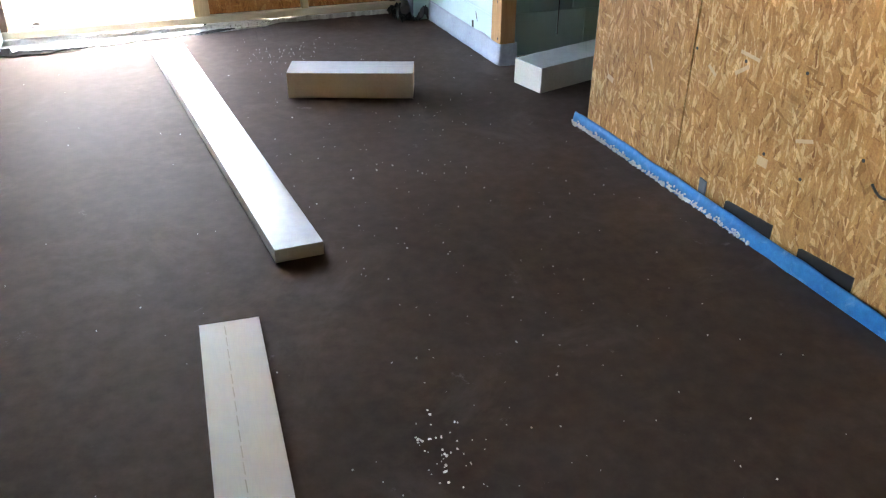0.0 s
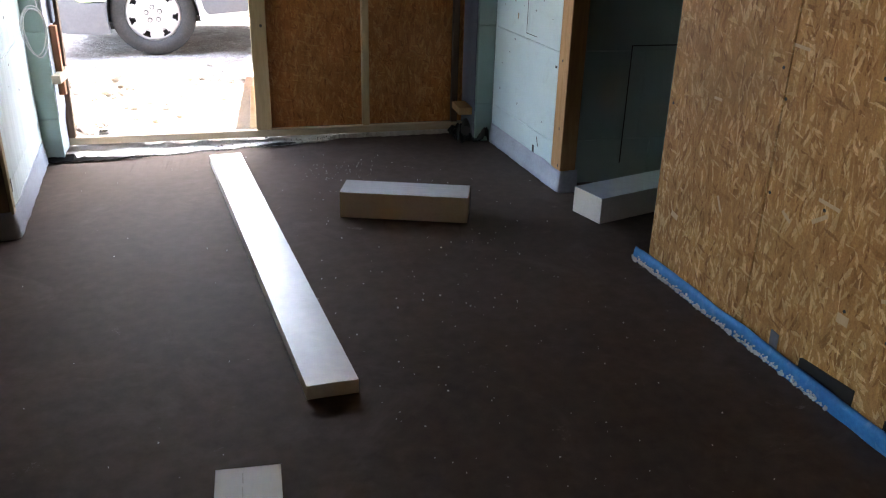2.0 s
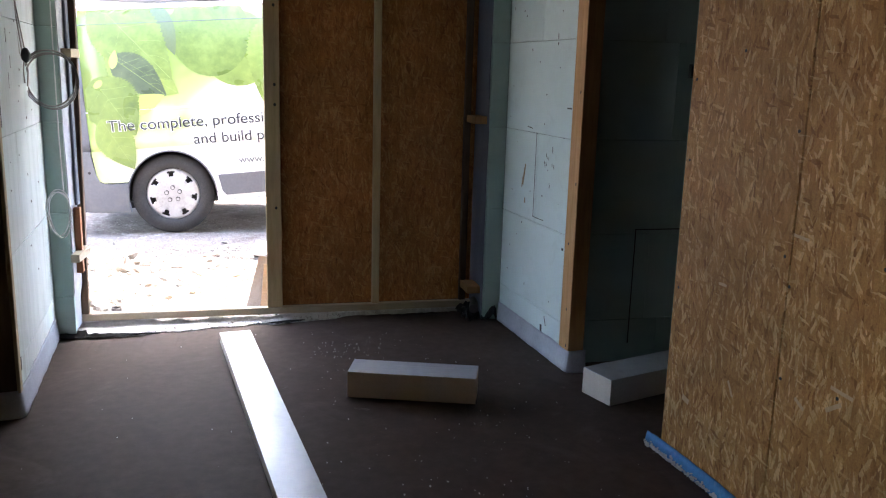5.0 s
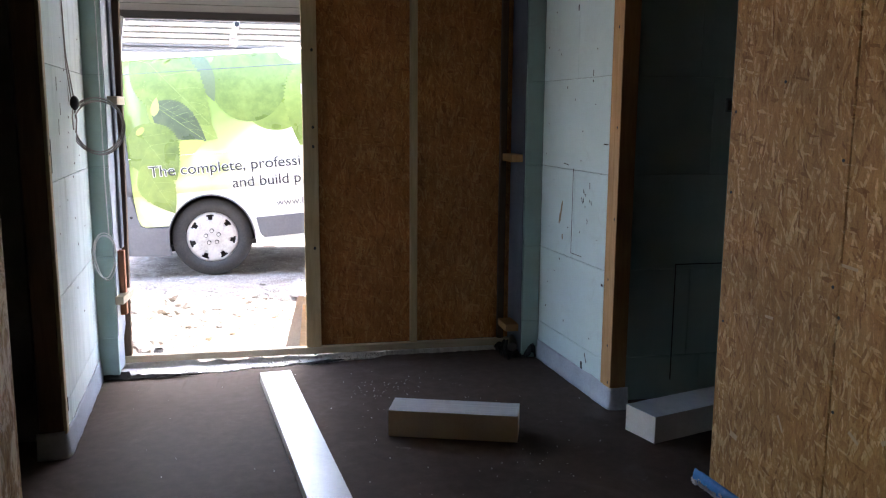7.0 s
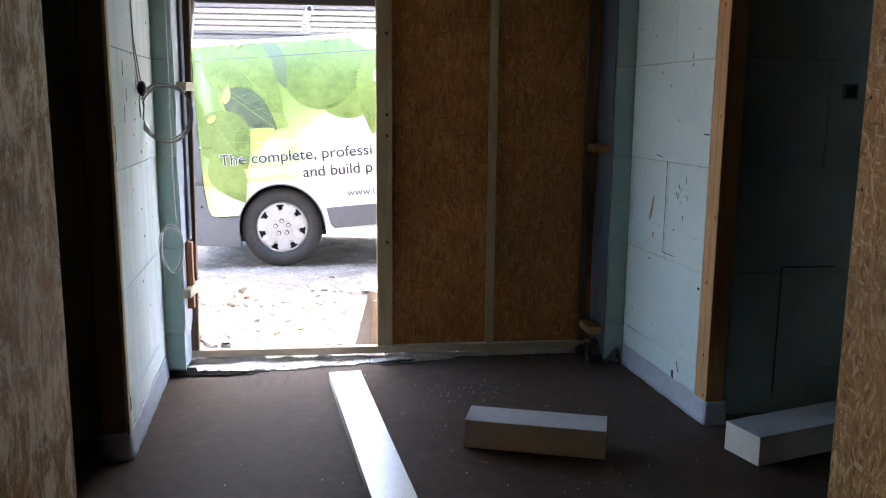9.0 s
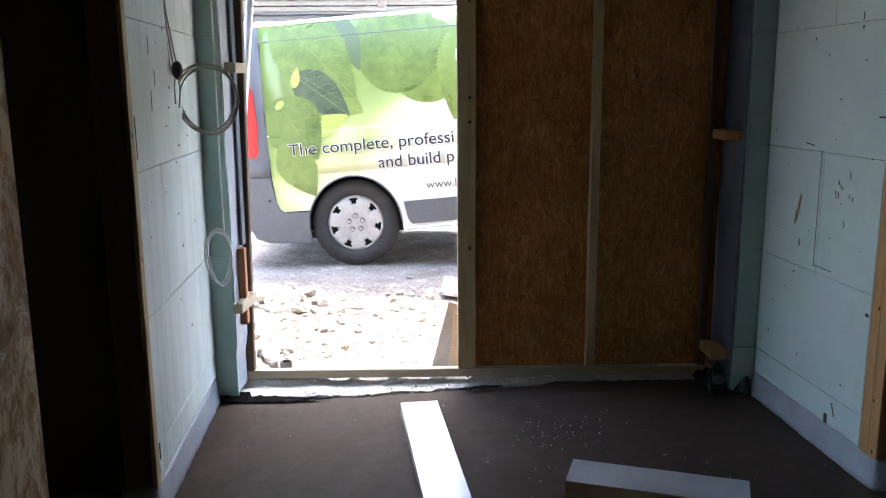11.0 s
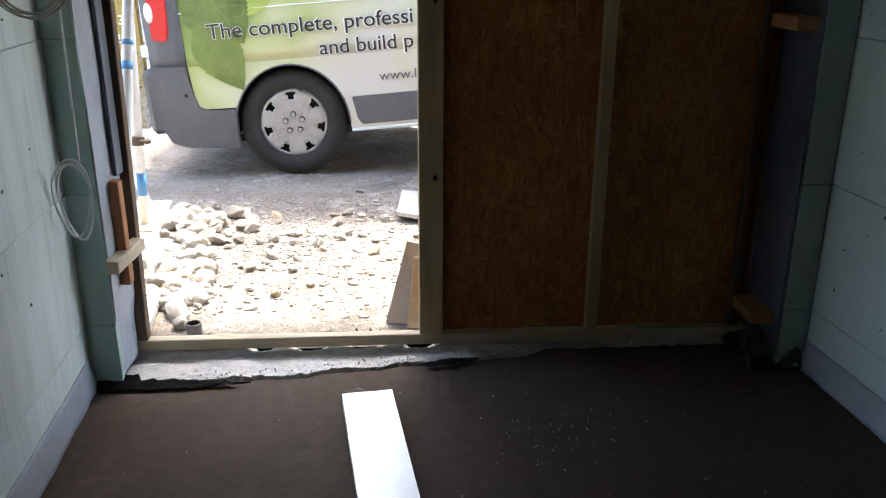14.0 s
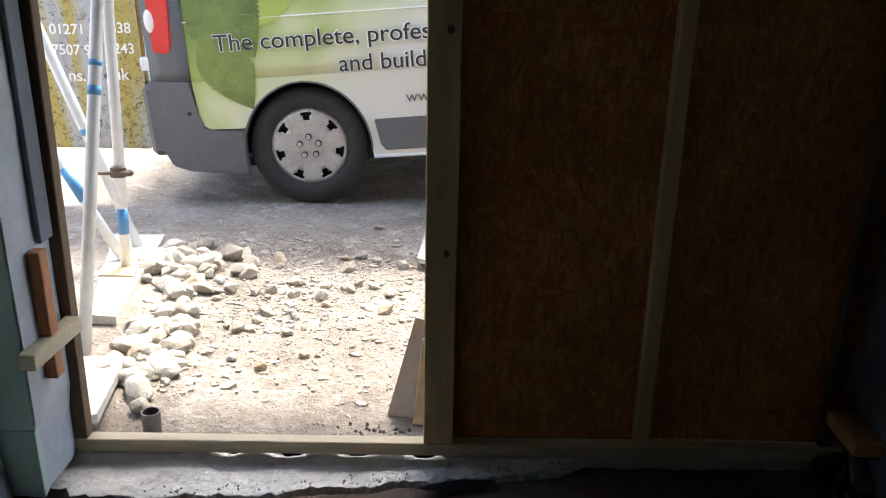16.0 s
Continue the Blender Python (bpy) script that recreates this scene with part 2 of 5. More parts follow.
M_ROCK = surface("rubble", (0.33, 0.305, 0.275), (0.45, 0.425, 0.39), (0.58, 0.56, 0.53), 0.9, 0, 7, 60, relief=0.6, depth=0.006, spec=0.25)
nt = M_ROCK.node_tree
tone = ramp(nt, [(0.0, (0.82, 0.78, 0.74)), (0.55, (1.0, 0.99, 0.97)), (0.82, (1.12, 1.10, 1.06)), (0.93, (1.0, 0.86, 0.70))])
tone.color_ramp.interpolation = "CONSTANT"
nt.links.new(nt.nodes.new("ShaderNodeObjectInfo").outputs["Random"], tone.inputs[0])
plain_rock = nt.nodes["Principled BSDF"].inputs["Base Color"].links[0].from_socket
nt.links.new(mixc(nt, 1.0, plain_rock, tone.outputs[0], "MULTIPLY"), nt.nodes["Principled BSDF"].inputs["Base Color"])
M_TUBE = surface("galvanised_tube", (0.52, 0.54, 0.56), (0.64, 0.66, 0.68), (0.74, 0.75, 0.77), 0.5, 0.2, 5, 40, relief=0.15, depth=0.001)
M_TUBEBLUE = plain("blue_paint", (0.07, 0.25, 0.50), 0.5)
M_STEEL = plain("rusty_steel", (0.14, 0.11, 0.09), 0.6, 0.6)
M_BOUNCE = surface("bounce_ground", (0.62, 0.60, 0.57), (0.72, 0.70, 0.67), (0.80, 0.79, 0.76), 0.8, 0, 5, 40)
M_DECK = surface("deck_timber", (0.10, 0.085, 0.07), (0.15, 0.13, 0.11), (0.21, 0.185, 0.16), 0.8, 0, 3, 9, (0.9, 9, 9), 0.25, 0.002)
# near-black, so the underside reads as backlit shade despite ground bounce
M_SHADEDECK = surface("shaded_deck_boards", (0.010, 0.009, 0.008), (0.015, 0.0135, 0.012), (0.022, 0.020, 0.017), 0.85, 0, 3, 9, (0.9, 9, 9), 0.25, 0.002)
M_PADS = surface("grey_pad_board", (0.40, 0.385, 0.36), (0.50, 0.485, 0.46), (0.58, 0.565, 0.54), 0.8, 0, 5, 40, (2, 9, 2), 0.4, 0.003)
M_PIPE = plain("drain_pipe", (0.10, 0.09, 0.085), 0.5)
M_CLAD = surface("white_cladding", (0.50, 0.49, 0.47), (0.58, 0.57, 0.55), (0.66, 0.65, 0.63), 0.6, 0, 2, 30)
M_TYRE = surface("tyre_rubber", (0.022, 0.022, 0.022), (0.035, 0.034, 0.033), (0.06, 0.057, 0.053), 0.8, 0, 6, 70, relief=0.2, depth=0.002, spec=0.3)
M_HUB = surface("silver_hubcap", (0.33, 0.33, 0.32), (0.44, 0.44, 0.43), (0.52, 0.52, 0.51), 0.42, 0.4, 6, 40, relief=0.05, depth=0.001, stain=(16.0, 0.6, (0.16, 0.15, 0.13)))
M_DARKHOLE = plain("dark_hole", (0.015, 0.015, 0.015), 0.8)
M_BUMPER = surface("grey_bumper", (0.085, 0.088, 0.095), (0.105, 0.108, 0.116), (0.13, 0.133, 0.14), 0.5, 0, 3, 50, relief=0.1, depth=0.001, stain=(5.0, 0.3, (0.20, 0.18, 0.16)))
M_WHITE = plain("white_paint", (0.74, 0.75, 0.74), 0.25)
M_LAMP = plain("red_lens", (0.62, 0.02, 0.02), 0.15)
M_LAMPWHITE = plain("clear_lens", (0.75, 0.73, 0.70), 0.15)
M_GLASS = plain("dark_glass", (0.02, 0.022, 0.025), 0.06)
M_LEAF_A = surface("leaf_print", (0.085, 0.125, 0.036), (0.14, 0.195, 0.05), (0.22, 0.285, 0.075), 0.3, 0, 3.4, 14, relief=0.02, depth=0.001)
M_LEAF_D = surface("soft_leaf_print", (0.12, 0.165, 0.045), (0.18, 0.24, 0.06), (0.26, 0.325, 0.085), 0.3, 0, 2.6, 11, relief=0.02, depth=0.001)
M_LEAF_E = plain("shaded_leaf_print", (0.115, 0.145, 0.07), 0.3)
M_LEAF_B = surface("dark_leaf_print", (0.05, 0.068, 0.042), (0.075, 0.10, 0.055), (0.105, 0.135, 0.068), 0.3, 0, 5.0, 18, relief=0.02, depth=0.001)
M_LEAF_C = plain("lime_leaf_print", (0.36, 0.44, 0.10), 0.3)
M_VEIN = plain("vein_print", (0.27, 0.35, 0.11), 0.3)
M_INK = plain("lettering", (0.03, 0.032, 0.035), 0.4)
M_INKWHITE = plain("white_lettering", (0.82, 0.83, 0.80), 0.4)


def wrap_print():
    """The van's printed side: soft greens above, pale yellow glow, white below."""
    m, nt, p = blank("printed_wrap", 0.22, 0, 0.5)
    tc = nt.nodes.new("ShaderNodeTexCoord")
    v = tc.outputs["Object"]
    blot = noise_tex(nt, v, 2.1, 2, 0.4, 0.6)
    sep = nt.nodes.new("ShaderNodeSeparateXYZ")
    nt.links.new(v, sep.inputs[0])
    up = nt.nodes.new("ShaderNodeMapRange")
    up.inputs["From Min"].default_value, up.inputs["From Max"].default_value = 0.15, 1.25
    nt.links.new(sep.outputs[2], up.inputs["Value"])
    back = nt.nodes.new("ShaderNodeMapRange")
    back.inputs["From Min"].default_value, back.inputs["From Max"].default_value = 0.55, -0.65
    back.inputs["To Max"].default_value = 0.75
    nt.links.new(sep.outputs[0], back.inputs["Value"])
    tot = nt.nodes.new("ShaderNodeMath")
    nt.links.new(up.outputs[0], tot.inputs[0])
    nt.links.new(back.outputs[0], tot.inputs[1])
    sc = nt.nodes.new("ShaderNodeMath")
    sc.operation = "MULTIPLY_ADD"
    sc.inputs[1].default_value, sc.inputs[2].default_value = 0.55, -0.18
    nt.links.new(tot.outputs[0], sc.inputs[0])
    fin = nt.nodes.new("ShaderNodeMath")
    fin.operation = "MULTIPLY_ADD"
    fin.inputs[1].default_value = 0.55
    nt.links.new(blot, fin.inputs[0])
    nt.links.new(sc.outputs[0], fin.inputs[2])
    r = ramp(nt, [(0.2, (0.64, 0.635, 0.59)), (0.40, (0.60, 0.62, 0.40)), (0.55, (0.42, 0.49, 0.19)), (0.72, (0.23, 0.31, 0.09)), (0.9, (0.14, 0.20, 0.055))])
    nt.links.new(fin.outputs[0], r.inputs[0])
    nt.links.new(r.outputs[0], p.inputs["Base Color"])
    return m


def bark_print():
    m, nt, p = blank("bark_print", 0.35)
    tc = nt.nodes.new("ShaderNodeTexCoord")
    mp = nt.nodes.new("ShaderNodeMapping")
    mp.inputs["Scale"].default_value = (9, 9, 0.8)
    nt.links.new(tc.outputs["Object"], mp.inputs["Vector"])
    a = noise_tex(nt, mp.outputs[0], 1.0, 2, 0.5)
    b = noise_tex(nt, tc.outputs["Object"], 26, 6, 0.75, 1.5)
    r = ramp(nt, [(0.38, (0.42, 0.33, 0.09)), (0.47, (0.40, 0.36, 0.22)), (0.56, (0.42, 0.42, 0.42)), (0.68, (0.30, 0.29, 0.27))])
    nt.links.new(a, r.inputs[0])
    d = ramp(nt, [(0.36, (0.12, 0.11, 0.09)), (0.48, (1, 1, 1))])
    nt.links.new(b, d.inputs[0])
    nt.links.new(mixc(nt, 1.0, r.outputs[0], d.outputs[0], "MULTIPLY"), p.inputs["Base Color"])
    return m


M_WRAP, M_BARK = wrap_print(), bark_print()

# ---- mesh helpers ----
PLACE = {}


def thing(name, at, label, category, group="", kind="", turn=(0, 0, 0)):
    """An Empty at the base of a thing, to which its parts are given."""
    ob = new(name)
    ob.empty_display_size = 0.1
    m = pose(*at, *turn)
    ob.matrix_basis = m
    PLACE[ob.name] = m
    return tagged(ob, label, category, group, kind)


def part(name, bm, material, parent=None, label="", local=False, smooth=False):
    """One mesh from a bmesh in world places (or in the parent's own, if local) under its parent."""
    me = bpy.data.meshes.new(name)
    if parent is not None and not local:
        bmesh.ops.transform(bm, matrix=PLACE[parent.name].inverted(), verts=bm.verts[:])
    bmesh.ops.recalc_face_normals(bm, faces=bm.faces[:])
    bm.to_mesh(me)
    bm.free()
    if smooth:
        me.polygons.foreach_set("use_smooth", [True] * len(me.polygons))
    me.materials.append(material)
    ob = new(name, me)
    if parent is not None:
        ob.parent = parent
        PLACE[ob.name] = PLACE[parent.name]
    else:
        PLACE[ob.name] = Matrix()
    return tagged(ob, label)


def solo(name, bm, material, label="", category="", group="", kind="", smooth=False):
    return tagged(part(name, bm, material, None, smooth=smooth), label, category, group, kind)


def box(x0, x1, y0, y1, z0, z1, bevel=0.0, seg=1, bm=None):
    b = bmesh.new()
    bmesh.ops.create_cube(b, size=1)
    bmesh.ops.transform(b, matrix=Matrix.Translation(((x0 + x1) / 2, (y0 + y1) / 2, (z0 + z1) / 2)) @ Matrix.Diagonal((x1 - x0, y1 - y0, z1 - z0, 1)), verts=b.verts[:])
    if bevel:
        bmesh.ops.bevel(b, geom=b.edges[:], offset=bevel, segments=seg, profile=0.6, affect="EDGES")
    if bm is None:
        return b
    me = bpy.data.meshes.new("tmp")
    b.to_mesh(me)
    b.free()
    bm.from_mesh(me)
    bpy.data.meshes.remove(me)
    return bm


def moved(bm, m):
    bmesh.ops.transform(bm, matrix=m, verts=bm.verts[:])
    return bm


def prism(outline, axis, lo, hi):
    """A plate from a closed outline of 2D points, between lo and hi along the axis."""
    bm = bmesh.new()
    def at(p, d):
        return {"x": (d, p[0], p[1]), "y": (p[0], d, p[1]), "z": (p[0], p[1], d)}[axis]
    a = [bm.verts.new(at(p, lo)) for p in outline]
    b = [bm.verts.new(at(p, hi)) for p in outline]
    bm.faces.new(a)
    bm.faces.new(b)
    for i in range(len(outline)):
        j = (i + 1) % len(outline)
        bm.faces.new((a[i], a[j], b[j], b[i]))
    return bm


def tube(points, radius, sides=10, closed=False):
    """A round bar along a line of points."""
    bm = bmesh.new()
    pts = [Vector(p) for p in points]
    rings = []
    up = Vector((0.13, 0.31, 0.94)).normalized()
    for i, p in enumerate(pts):
        a = pts[(i - 1) % len(pts)] if closed or i else pts[0]
        b = pts[(i + 1) % len(pts)] if closed or i < len(pts) - 1 else pts[-1]
        d = (b - a).normalized()
        u = d.cross(up)
        if u.length < 0.05:
            u = d.cross(Vector((1, 0, 0)))
        u.normalize()
        w = d.cross(u)
        rings.append([bm.verts.new(p + radius * (math.cos(2 * math.pi * k / sides) * u + math.sin(2 * math.pi * k / sides) * w)) for k in range(sides)])
    n = len(rings)
    for i in range(n if closed else n - 1):
        r, q = rings[i], rings[(i + 1) % n]
        for k in range(sides):
            bm.faces.new((r[k], r[(k + 1) % sides], q[(k + 1) % sides], q[k]))
    if not closed:
        bm.faces.new(rings[0])
        bm.faces.new(rings[-1])
    return bm


def sheet(us, vs, fn, thick=0.0, nrm=(0, 0, 1)):
    """A surface over a grid of parameters, with a back at thick behind it."""
    bm = bmesh.new()
    top = [[bm.verts.new(fn(u, v)) for v in vs] for u in us]
    n, k = len(us), len(vs)
    for i in range(n - 1):
        for j in range(k - 1):
            bm.faces.new((top[i][j], top[i + 1][j], top[i + 1][j + 1], top[i][j + 1]))
    if thick:
        off = Vector(nrm) * -thick
        bot = [[bm.verts.new(v.co + off) for v in row] for row in top]
        for i in range(n - 1):
            for j in range(k - 1):
                bm.faces.new((bot[i][j], bot[i][j + 1], bot[i + 1][j + 1], bot[i + 1][j]))
        rim = [(i, 0) for i in range(n)] + [(n - 1, j) for j in range(1, k)] + [(i, k - 1) for i in range(n - 2, -1, -1)] + [(0, j) for j in range(k - 2, 0, -1)]
        for (a, b), (c, d) in zip(rim, rim[1:] + rim[:1]):
            bm.faces.new((top[a][b], top[c][d], bot[c][d], bot[a][b]))
    return bm


def steps(a, b, n):
    return [a + (b - a) * i / n for i in range(n + 1)]


def noise1(x, y=0.0, z=0.0):
    return noise.noise(Vector((x, y, z)))


# ---- plan ----
RIGHT_TURN, LEFT_TURN = 4.4, 4.0        # both corridor walls stand askew to the doorway
END_Y = 5.25                            # face of the short returns beside the doorway
FRAME_Y = 5.48                          # front of the timber frame
JAMB_R, JAMB_L = 4.283, 4.14            # near ends of the foam-block walls
PART_R = ((2.255, 3.36), (2.375, 1.6))  # face of the strand board partition
PART_L, PART_L_END = -0.27, 3.255
HIGH = 2.42
BACK_Y = -2.6


def face_r(y):
    return 2.140 + (END_Y - y) * math.tan(radians(RIGHT_TURN))


def face_l(y):
    return -0.420 + (END_Y - y) * math.tan(radians(LEFT_TURN))


def floor_edge(x):
    """The broken far edge of the screed: it creeps up to the frame towards the boarded side."""
    creep = 0.0 if x < -0.1 else 0.145 * min(1.0, (x + 0.1) / 1.1) if x < 1.0 else min(0.225, 0.145 + 0.35 * (x - 1.0))
    return 5.238 + creep + 0.026 * noise1(x * 5.0, 3.1) + 0.016 * noise1(x * 17.0, 9.7) + 0.01 * noise1(x * 43.0, 1.7)


# floor: one sheet of dark screed with a broken far edge
xs = steps(-4.0, -0.6, 8) + steps(-0.5, 2.2, 150) + steps(2.4, 5.6, 8)
ys = [0.0, 0.2, 0.4, 0.55, 0.68, 0.78, 0.86, 0.92, 0.96, 0.985, 1.0]


def floor_at(u, v):
    e = floor_edge(u) if -0.45 < u < 2.13 else 5.2
    y = BACK_Y + (e - BACK_Y) * v
    z = 0.0015 * noise1(u * 2.2, y * 2.2) if v < 0.97 else -0.006 * (v > 0.99) + 0.004 * noise1(u * 22, 4.0)
    return (u, y, z)


solo("floor", sheet(xs, ys, floor_at, 0.06), M_SCREED, "dark brown screed floor with pale dust marks", "floor", kind="structure")

# concrete threshold beyond the screed, hollowed out under the frame
HOLLOWS = ((0.075, 0.19), (0.23, 0.385), (0.45, 0.60), (0.672, 0.80))


def hollow(x):
    return sum(math.sin(math.pi * (x - a) / (b - a)) ** 0.6 for a, b in HOLLOWS if a < x < b)


def sill(u, v):
    near = max(5.285 + 0.022 * noise1(u * 7, 1.0), floor_edge(u) + 0.028) + 0.013 * noise1(u * 31, 2.0)
    y = near * (1 - v) + 5.62 * v
    z = -0.006 + 0.009 * noise1(u * 8, v * 3) + 0.004 * noise1(u * 40, v * 9) + 0.002 * noise1(u * 90, v * 25) - (0.022 if v == 0 else 0)
    if y > 5.46:
        bed = min(1.0, (y - 5.46) / 0.02) * (1.0 if y < 5.535 else 0.0)
        z += 0.018 * bed - hollow(u) * (0.003 * bed + max(0.0, 0.62 * (y - 5.482)))
    return (u, y, z)


solo("threshold", sheet(steps(-0.42, 2.1, 300), steps(0, 1, 36), sill, 0.16), M_CONCRETE, "rough grey concrete threshold with broken edge", "threshold", kind="structure")
bm = sheet(steps(-0.45, 2.12, 90), steps(0, 1, 4), lambda u, v: (u, 5.17 + 0.26 * v, -0.045 + 0.012 * noise1(u * 14, v * 5)), 0.004)
solo("damp_membrane", bm, M_TORN, "crumpled black damp-proof membrane in floor gap", "membrane", kind="structure")
def torn(u, v):
    """A black strip, wide at the wall, frayed, running out to a point."""
    taper = 1.0 if u < -0.12 else max(0.06, (0.125 - u) / 0.245) * (1.25 if 0.02 < u < 0.06 else 1.0)
    y0 = 5.208 + 0.008 * noise1(u * 23, 6.0) + (1 - taper) * 0.026
    y1 = y0 + (0.068 + 0.016 * noise1(u * 41, 2.0)) * taper
    return (u, y0 + (y1 - y0) * v, 0.007 + 0.012 * max(0, noise1(u * 16, v * 2 + 5)) + (0.022 * v if u < -0.27 else 0.0))


bm = sheet(steps(-0.42, 0.125, 70), steps(0, 1, 5), torn, 0.002)
solo("membrane_edge", bm, M_TORN, "torn black membrane edge along the threshold", "membrane", kind="structure")

bm = sheet(steps(0.72, 0.95, 30), steps(0, 1, 4),
           lambda u, v: (u, 5.333 + 0.16 * (u - 0.755) + (v - 0.5) * 0.048 * math.sin(math.pi * (u - 0.72) / 0.23) ** 0.7 + 0.006 * noise1(u * 40, 3.0), 0.012 + 0.004 * noise1(u * 30, v * 4)), 0.002)
solo("membrane_patch", bm, M_TORN, "black membrane showing through a gap in the threshold", "membrane", kind="structure")
rg = random.Random(21)
bm = bmesh.new()
for k in range(170):
    x = rg.uniform(-0.1, 1.5)
    y = floor_edge(x) + 0.035 + abs(rg.gauss(0, 0.03)) * (1 if k % 3 else -1)
    r = rg.uniform(0.0015, 0.005)
    q = [bm.verts.new((x + r * rg.uniform(0.6, 1.2) * math.cos(a), y + r * math.sin(a), 0.004)) for a in (0, 1.6, 3.1, 4.7)]
    top = bm.verts.new((x, y, 0.006 + r * 1.3))
    for a, b in zip(q, q[1:] + q[:1]):
        bm.faces.new((a, b, top))
solo("grit", bm, plain("grit", (0.30, 0.28, 0.25), 0.9), "crumbs of grit along the broken floor edge", "grit", kind="stuff")

# unseen ceiling and plain walls that close the place, kept dark to limit bounce
solo("ceiling", box(-4.1, 5.7, BACK_Y - 0.2, 5.66, HIGH, HIGH + 0.2), M_DECK, "unseen timber ceiling boards, dark to limit bounced light", "ceiling", kind="structure")
# added opening behind the camera, placed to light the right partition and floor
bm = box(-4.1, -4.0, BACK_Y - 0.25, BACK_Y, -0.05, HIGH)
box(-2.25, 5.7, BACK_Y - 0.25, BACK_Y, -0.05, HIGH, bm=bm)
box(-4.0, -2.25, BACK_Y - 0.25, BACK_Y, 2.36, HIGH, bm=bm)
solo("wall_south", bm, M_PLASTER, "unseen plain wall with an added opening for rear daylight", "wall", kind="structure")
# added, unseen: keeps the rear daylight off the near left floor
solo("wall_cross", box(-4.1, PART_L - 0.112, 0.30, 0.40, 0, HIGH), M_PLASTER, "unseen plain cross wall, added to block rear daylight", "wall", kind="structure")
solo("wall_west", box(-4.3, -4.1, BACK_Y - 0.25, 5.95, -0.05, HIGH), M_PLASTER, "plain outer wall", "wall", kind="structure")
solo("wall_east", box(5.7, 5.9, BACK_Y - 0.25, 5.95, -0.05, HIGH), M_PLASTER, "plain outer wall", "wall", kind="structure")

solo("wall_north_west", box(-4.1, -0.625, 5.3, 5.575, -0.05, HIGH), M_PLASTER, "plain outer wall beside the doorway", "wall", kind="structure")
solo("wall_north_east", box(2.405, 5.7, 5.3, 5.575, -0.05, HIGH), M_PLASTER, "plain outer wall beside the doorway", "wall", kind="structure")

# ---- foam-block walls ----
COURSES = [0.0, 0.235, 0.70, 1.19, 1.68, 2.17, HIGH]


def block_mesh(w, d, h, name, mat):
    """One insulated formwork block, origin at its lower near corner, rounded edges."""
    b = box(0, w, 0, d, 0, h, 0.002, 1)
    me = bpy.data.meshes.new(name)
    b.to_mesh(me)
    b.free()
    me.materials.append(mat)
    return me


def block_wall(name, core, faces, label, mat=M_ICF):
    """A wall core with a skin of foam blocks. faces: (origin x, y, turn, length, joints per course)."""
    wall = solo(name, box(*core), M_JOINT, label, "wall", kind="structure")
    for ox, oy, turn, length, joints in faces:
        for c, (z0, z1) in enumerate(zip(COURSES, COURSES[1:])):
            cuts = [0.0] + [j for j in joints[c % len(joints)] if 0.05 < j < length - 0.05] + [length]
            for a, b in zip(cuts, cuts[1:]):
                ob = new("block", block_mesh(b - a - 0.0015, 0.03, z1 - z0 - 0.0018, "block", mat))
                ob.parent = wall
                ob.matrix_basis = pose(ox, oy, z0, 0, 0, turn) @ pose(a + 0.001, 0, 0)
    return wall


# right wall: long face looks to -x, its blocks run from the lining to the doorway corner
RC, RS = math.cos(radians(RIGHT_TURN)), math.sin(radians(RIGHT_TURN))
LONG_R = (END_Y - JAMB_R - 0.115) / RC
wr = block_wall("wall_right", (0.005, 0.055, 0.0, LONG_R + 0.02, 0, HIGH),
                [(0.03, 0.0, 90, LONG_R, ([], [], [0.39], [0.83], [0.39], []))],
                "pale blue-green foam block wall with scuffs")
wr.matrix_basis = pose(face_r(JAMB_R + 0.115), JAMB_R + 0.115, 0, 0, 0, RIGHT_TURN)
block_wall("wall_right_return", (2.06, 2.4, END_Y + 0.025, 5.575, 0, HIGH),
           [(2.035, END_Y, 0, 0.105, ([],))], "narrow green foam block right return, darkened for shade", M_ICF_SHADE)
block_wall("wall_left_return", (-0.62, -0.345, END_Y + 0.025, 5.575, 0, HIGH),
           [(-0.46, END_Y, 0, 0.142, ([],))], "narrow green foam block left return, darkened for shade", M_ICF_SHADE)
LONG_L = (END_Y - JAMB_L - 0.045) / math.cos(radians(LEFT_TURN))
wl = block_wall("wall_left", (-0.002, LONG_L + 0.002, -0.07, 0.004, 0, HIGH),
                [(0.0, 0.0, 0, LONG_L, ([],))],
                "grey-white foam block wall, paled in place of light, vertical dirt streaks", M_ICF_LIT)
wl.matrix_basis = pose(-0.45, END_Y, 0, 0, 0, -90 + LEFT_TURN)
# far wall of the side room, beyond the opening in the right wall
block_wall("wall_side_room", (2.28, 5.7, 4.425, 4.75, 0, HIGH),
           [(2.262, 4.40, 0, 3.3, ([0.5, 1.7, 2.9], [0.42, 0.72, 1.9], [1.2, 2.4]))], "green foam block wall of the side room, darkened for shade", M_ICF_SHADE)
solo("wall_left_room", box(-4.1, -0.52, 4.36, 4.6, 0, HIGH), M_PLASTER, "plain wall of the dim side room", "wall", kind="structure")

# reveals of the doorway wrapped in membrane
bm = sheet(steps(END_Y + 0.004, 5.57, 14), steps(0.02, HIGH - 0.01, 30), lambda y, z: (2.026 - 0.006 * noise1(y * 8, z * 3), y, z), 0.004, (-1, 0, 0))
solo("reveal_right", bm, M_REVEAL, "blue-grey membrane wrapped round the right reveal, darkened for shade", "membrane", kind="structure")
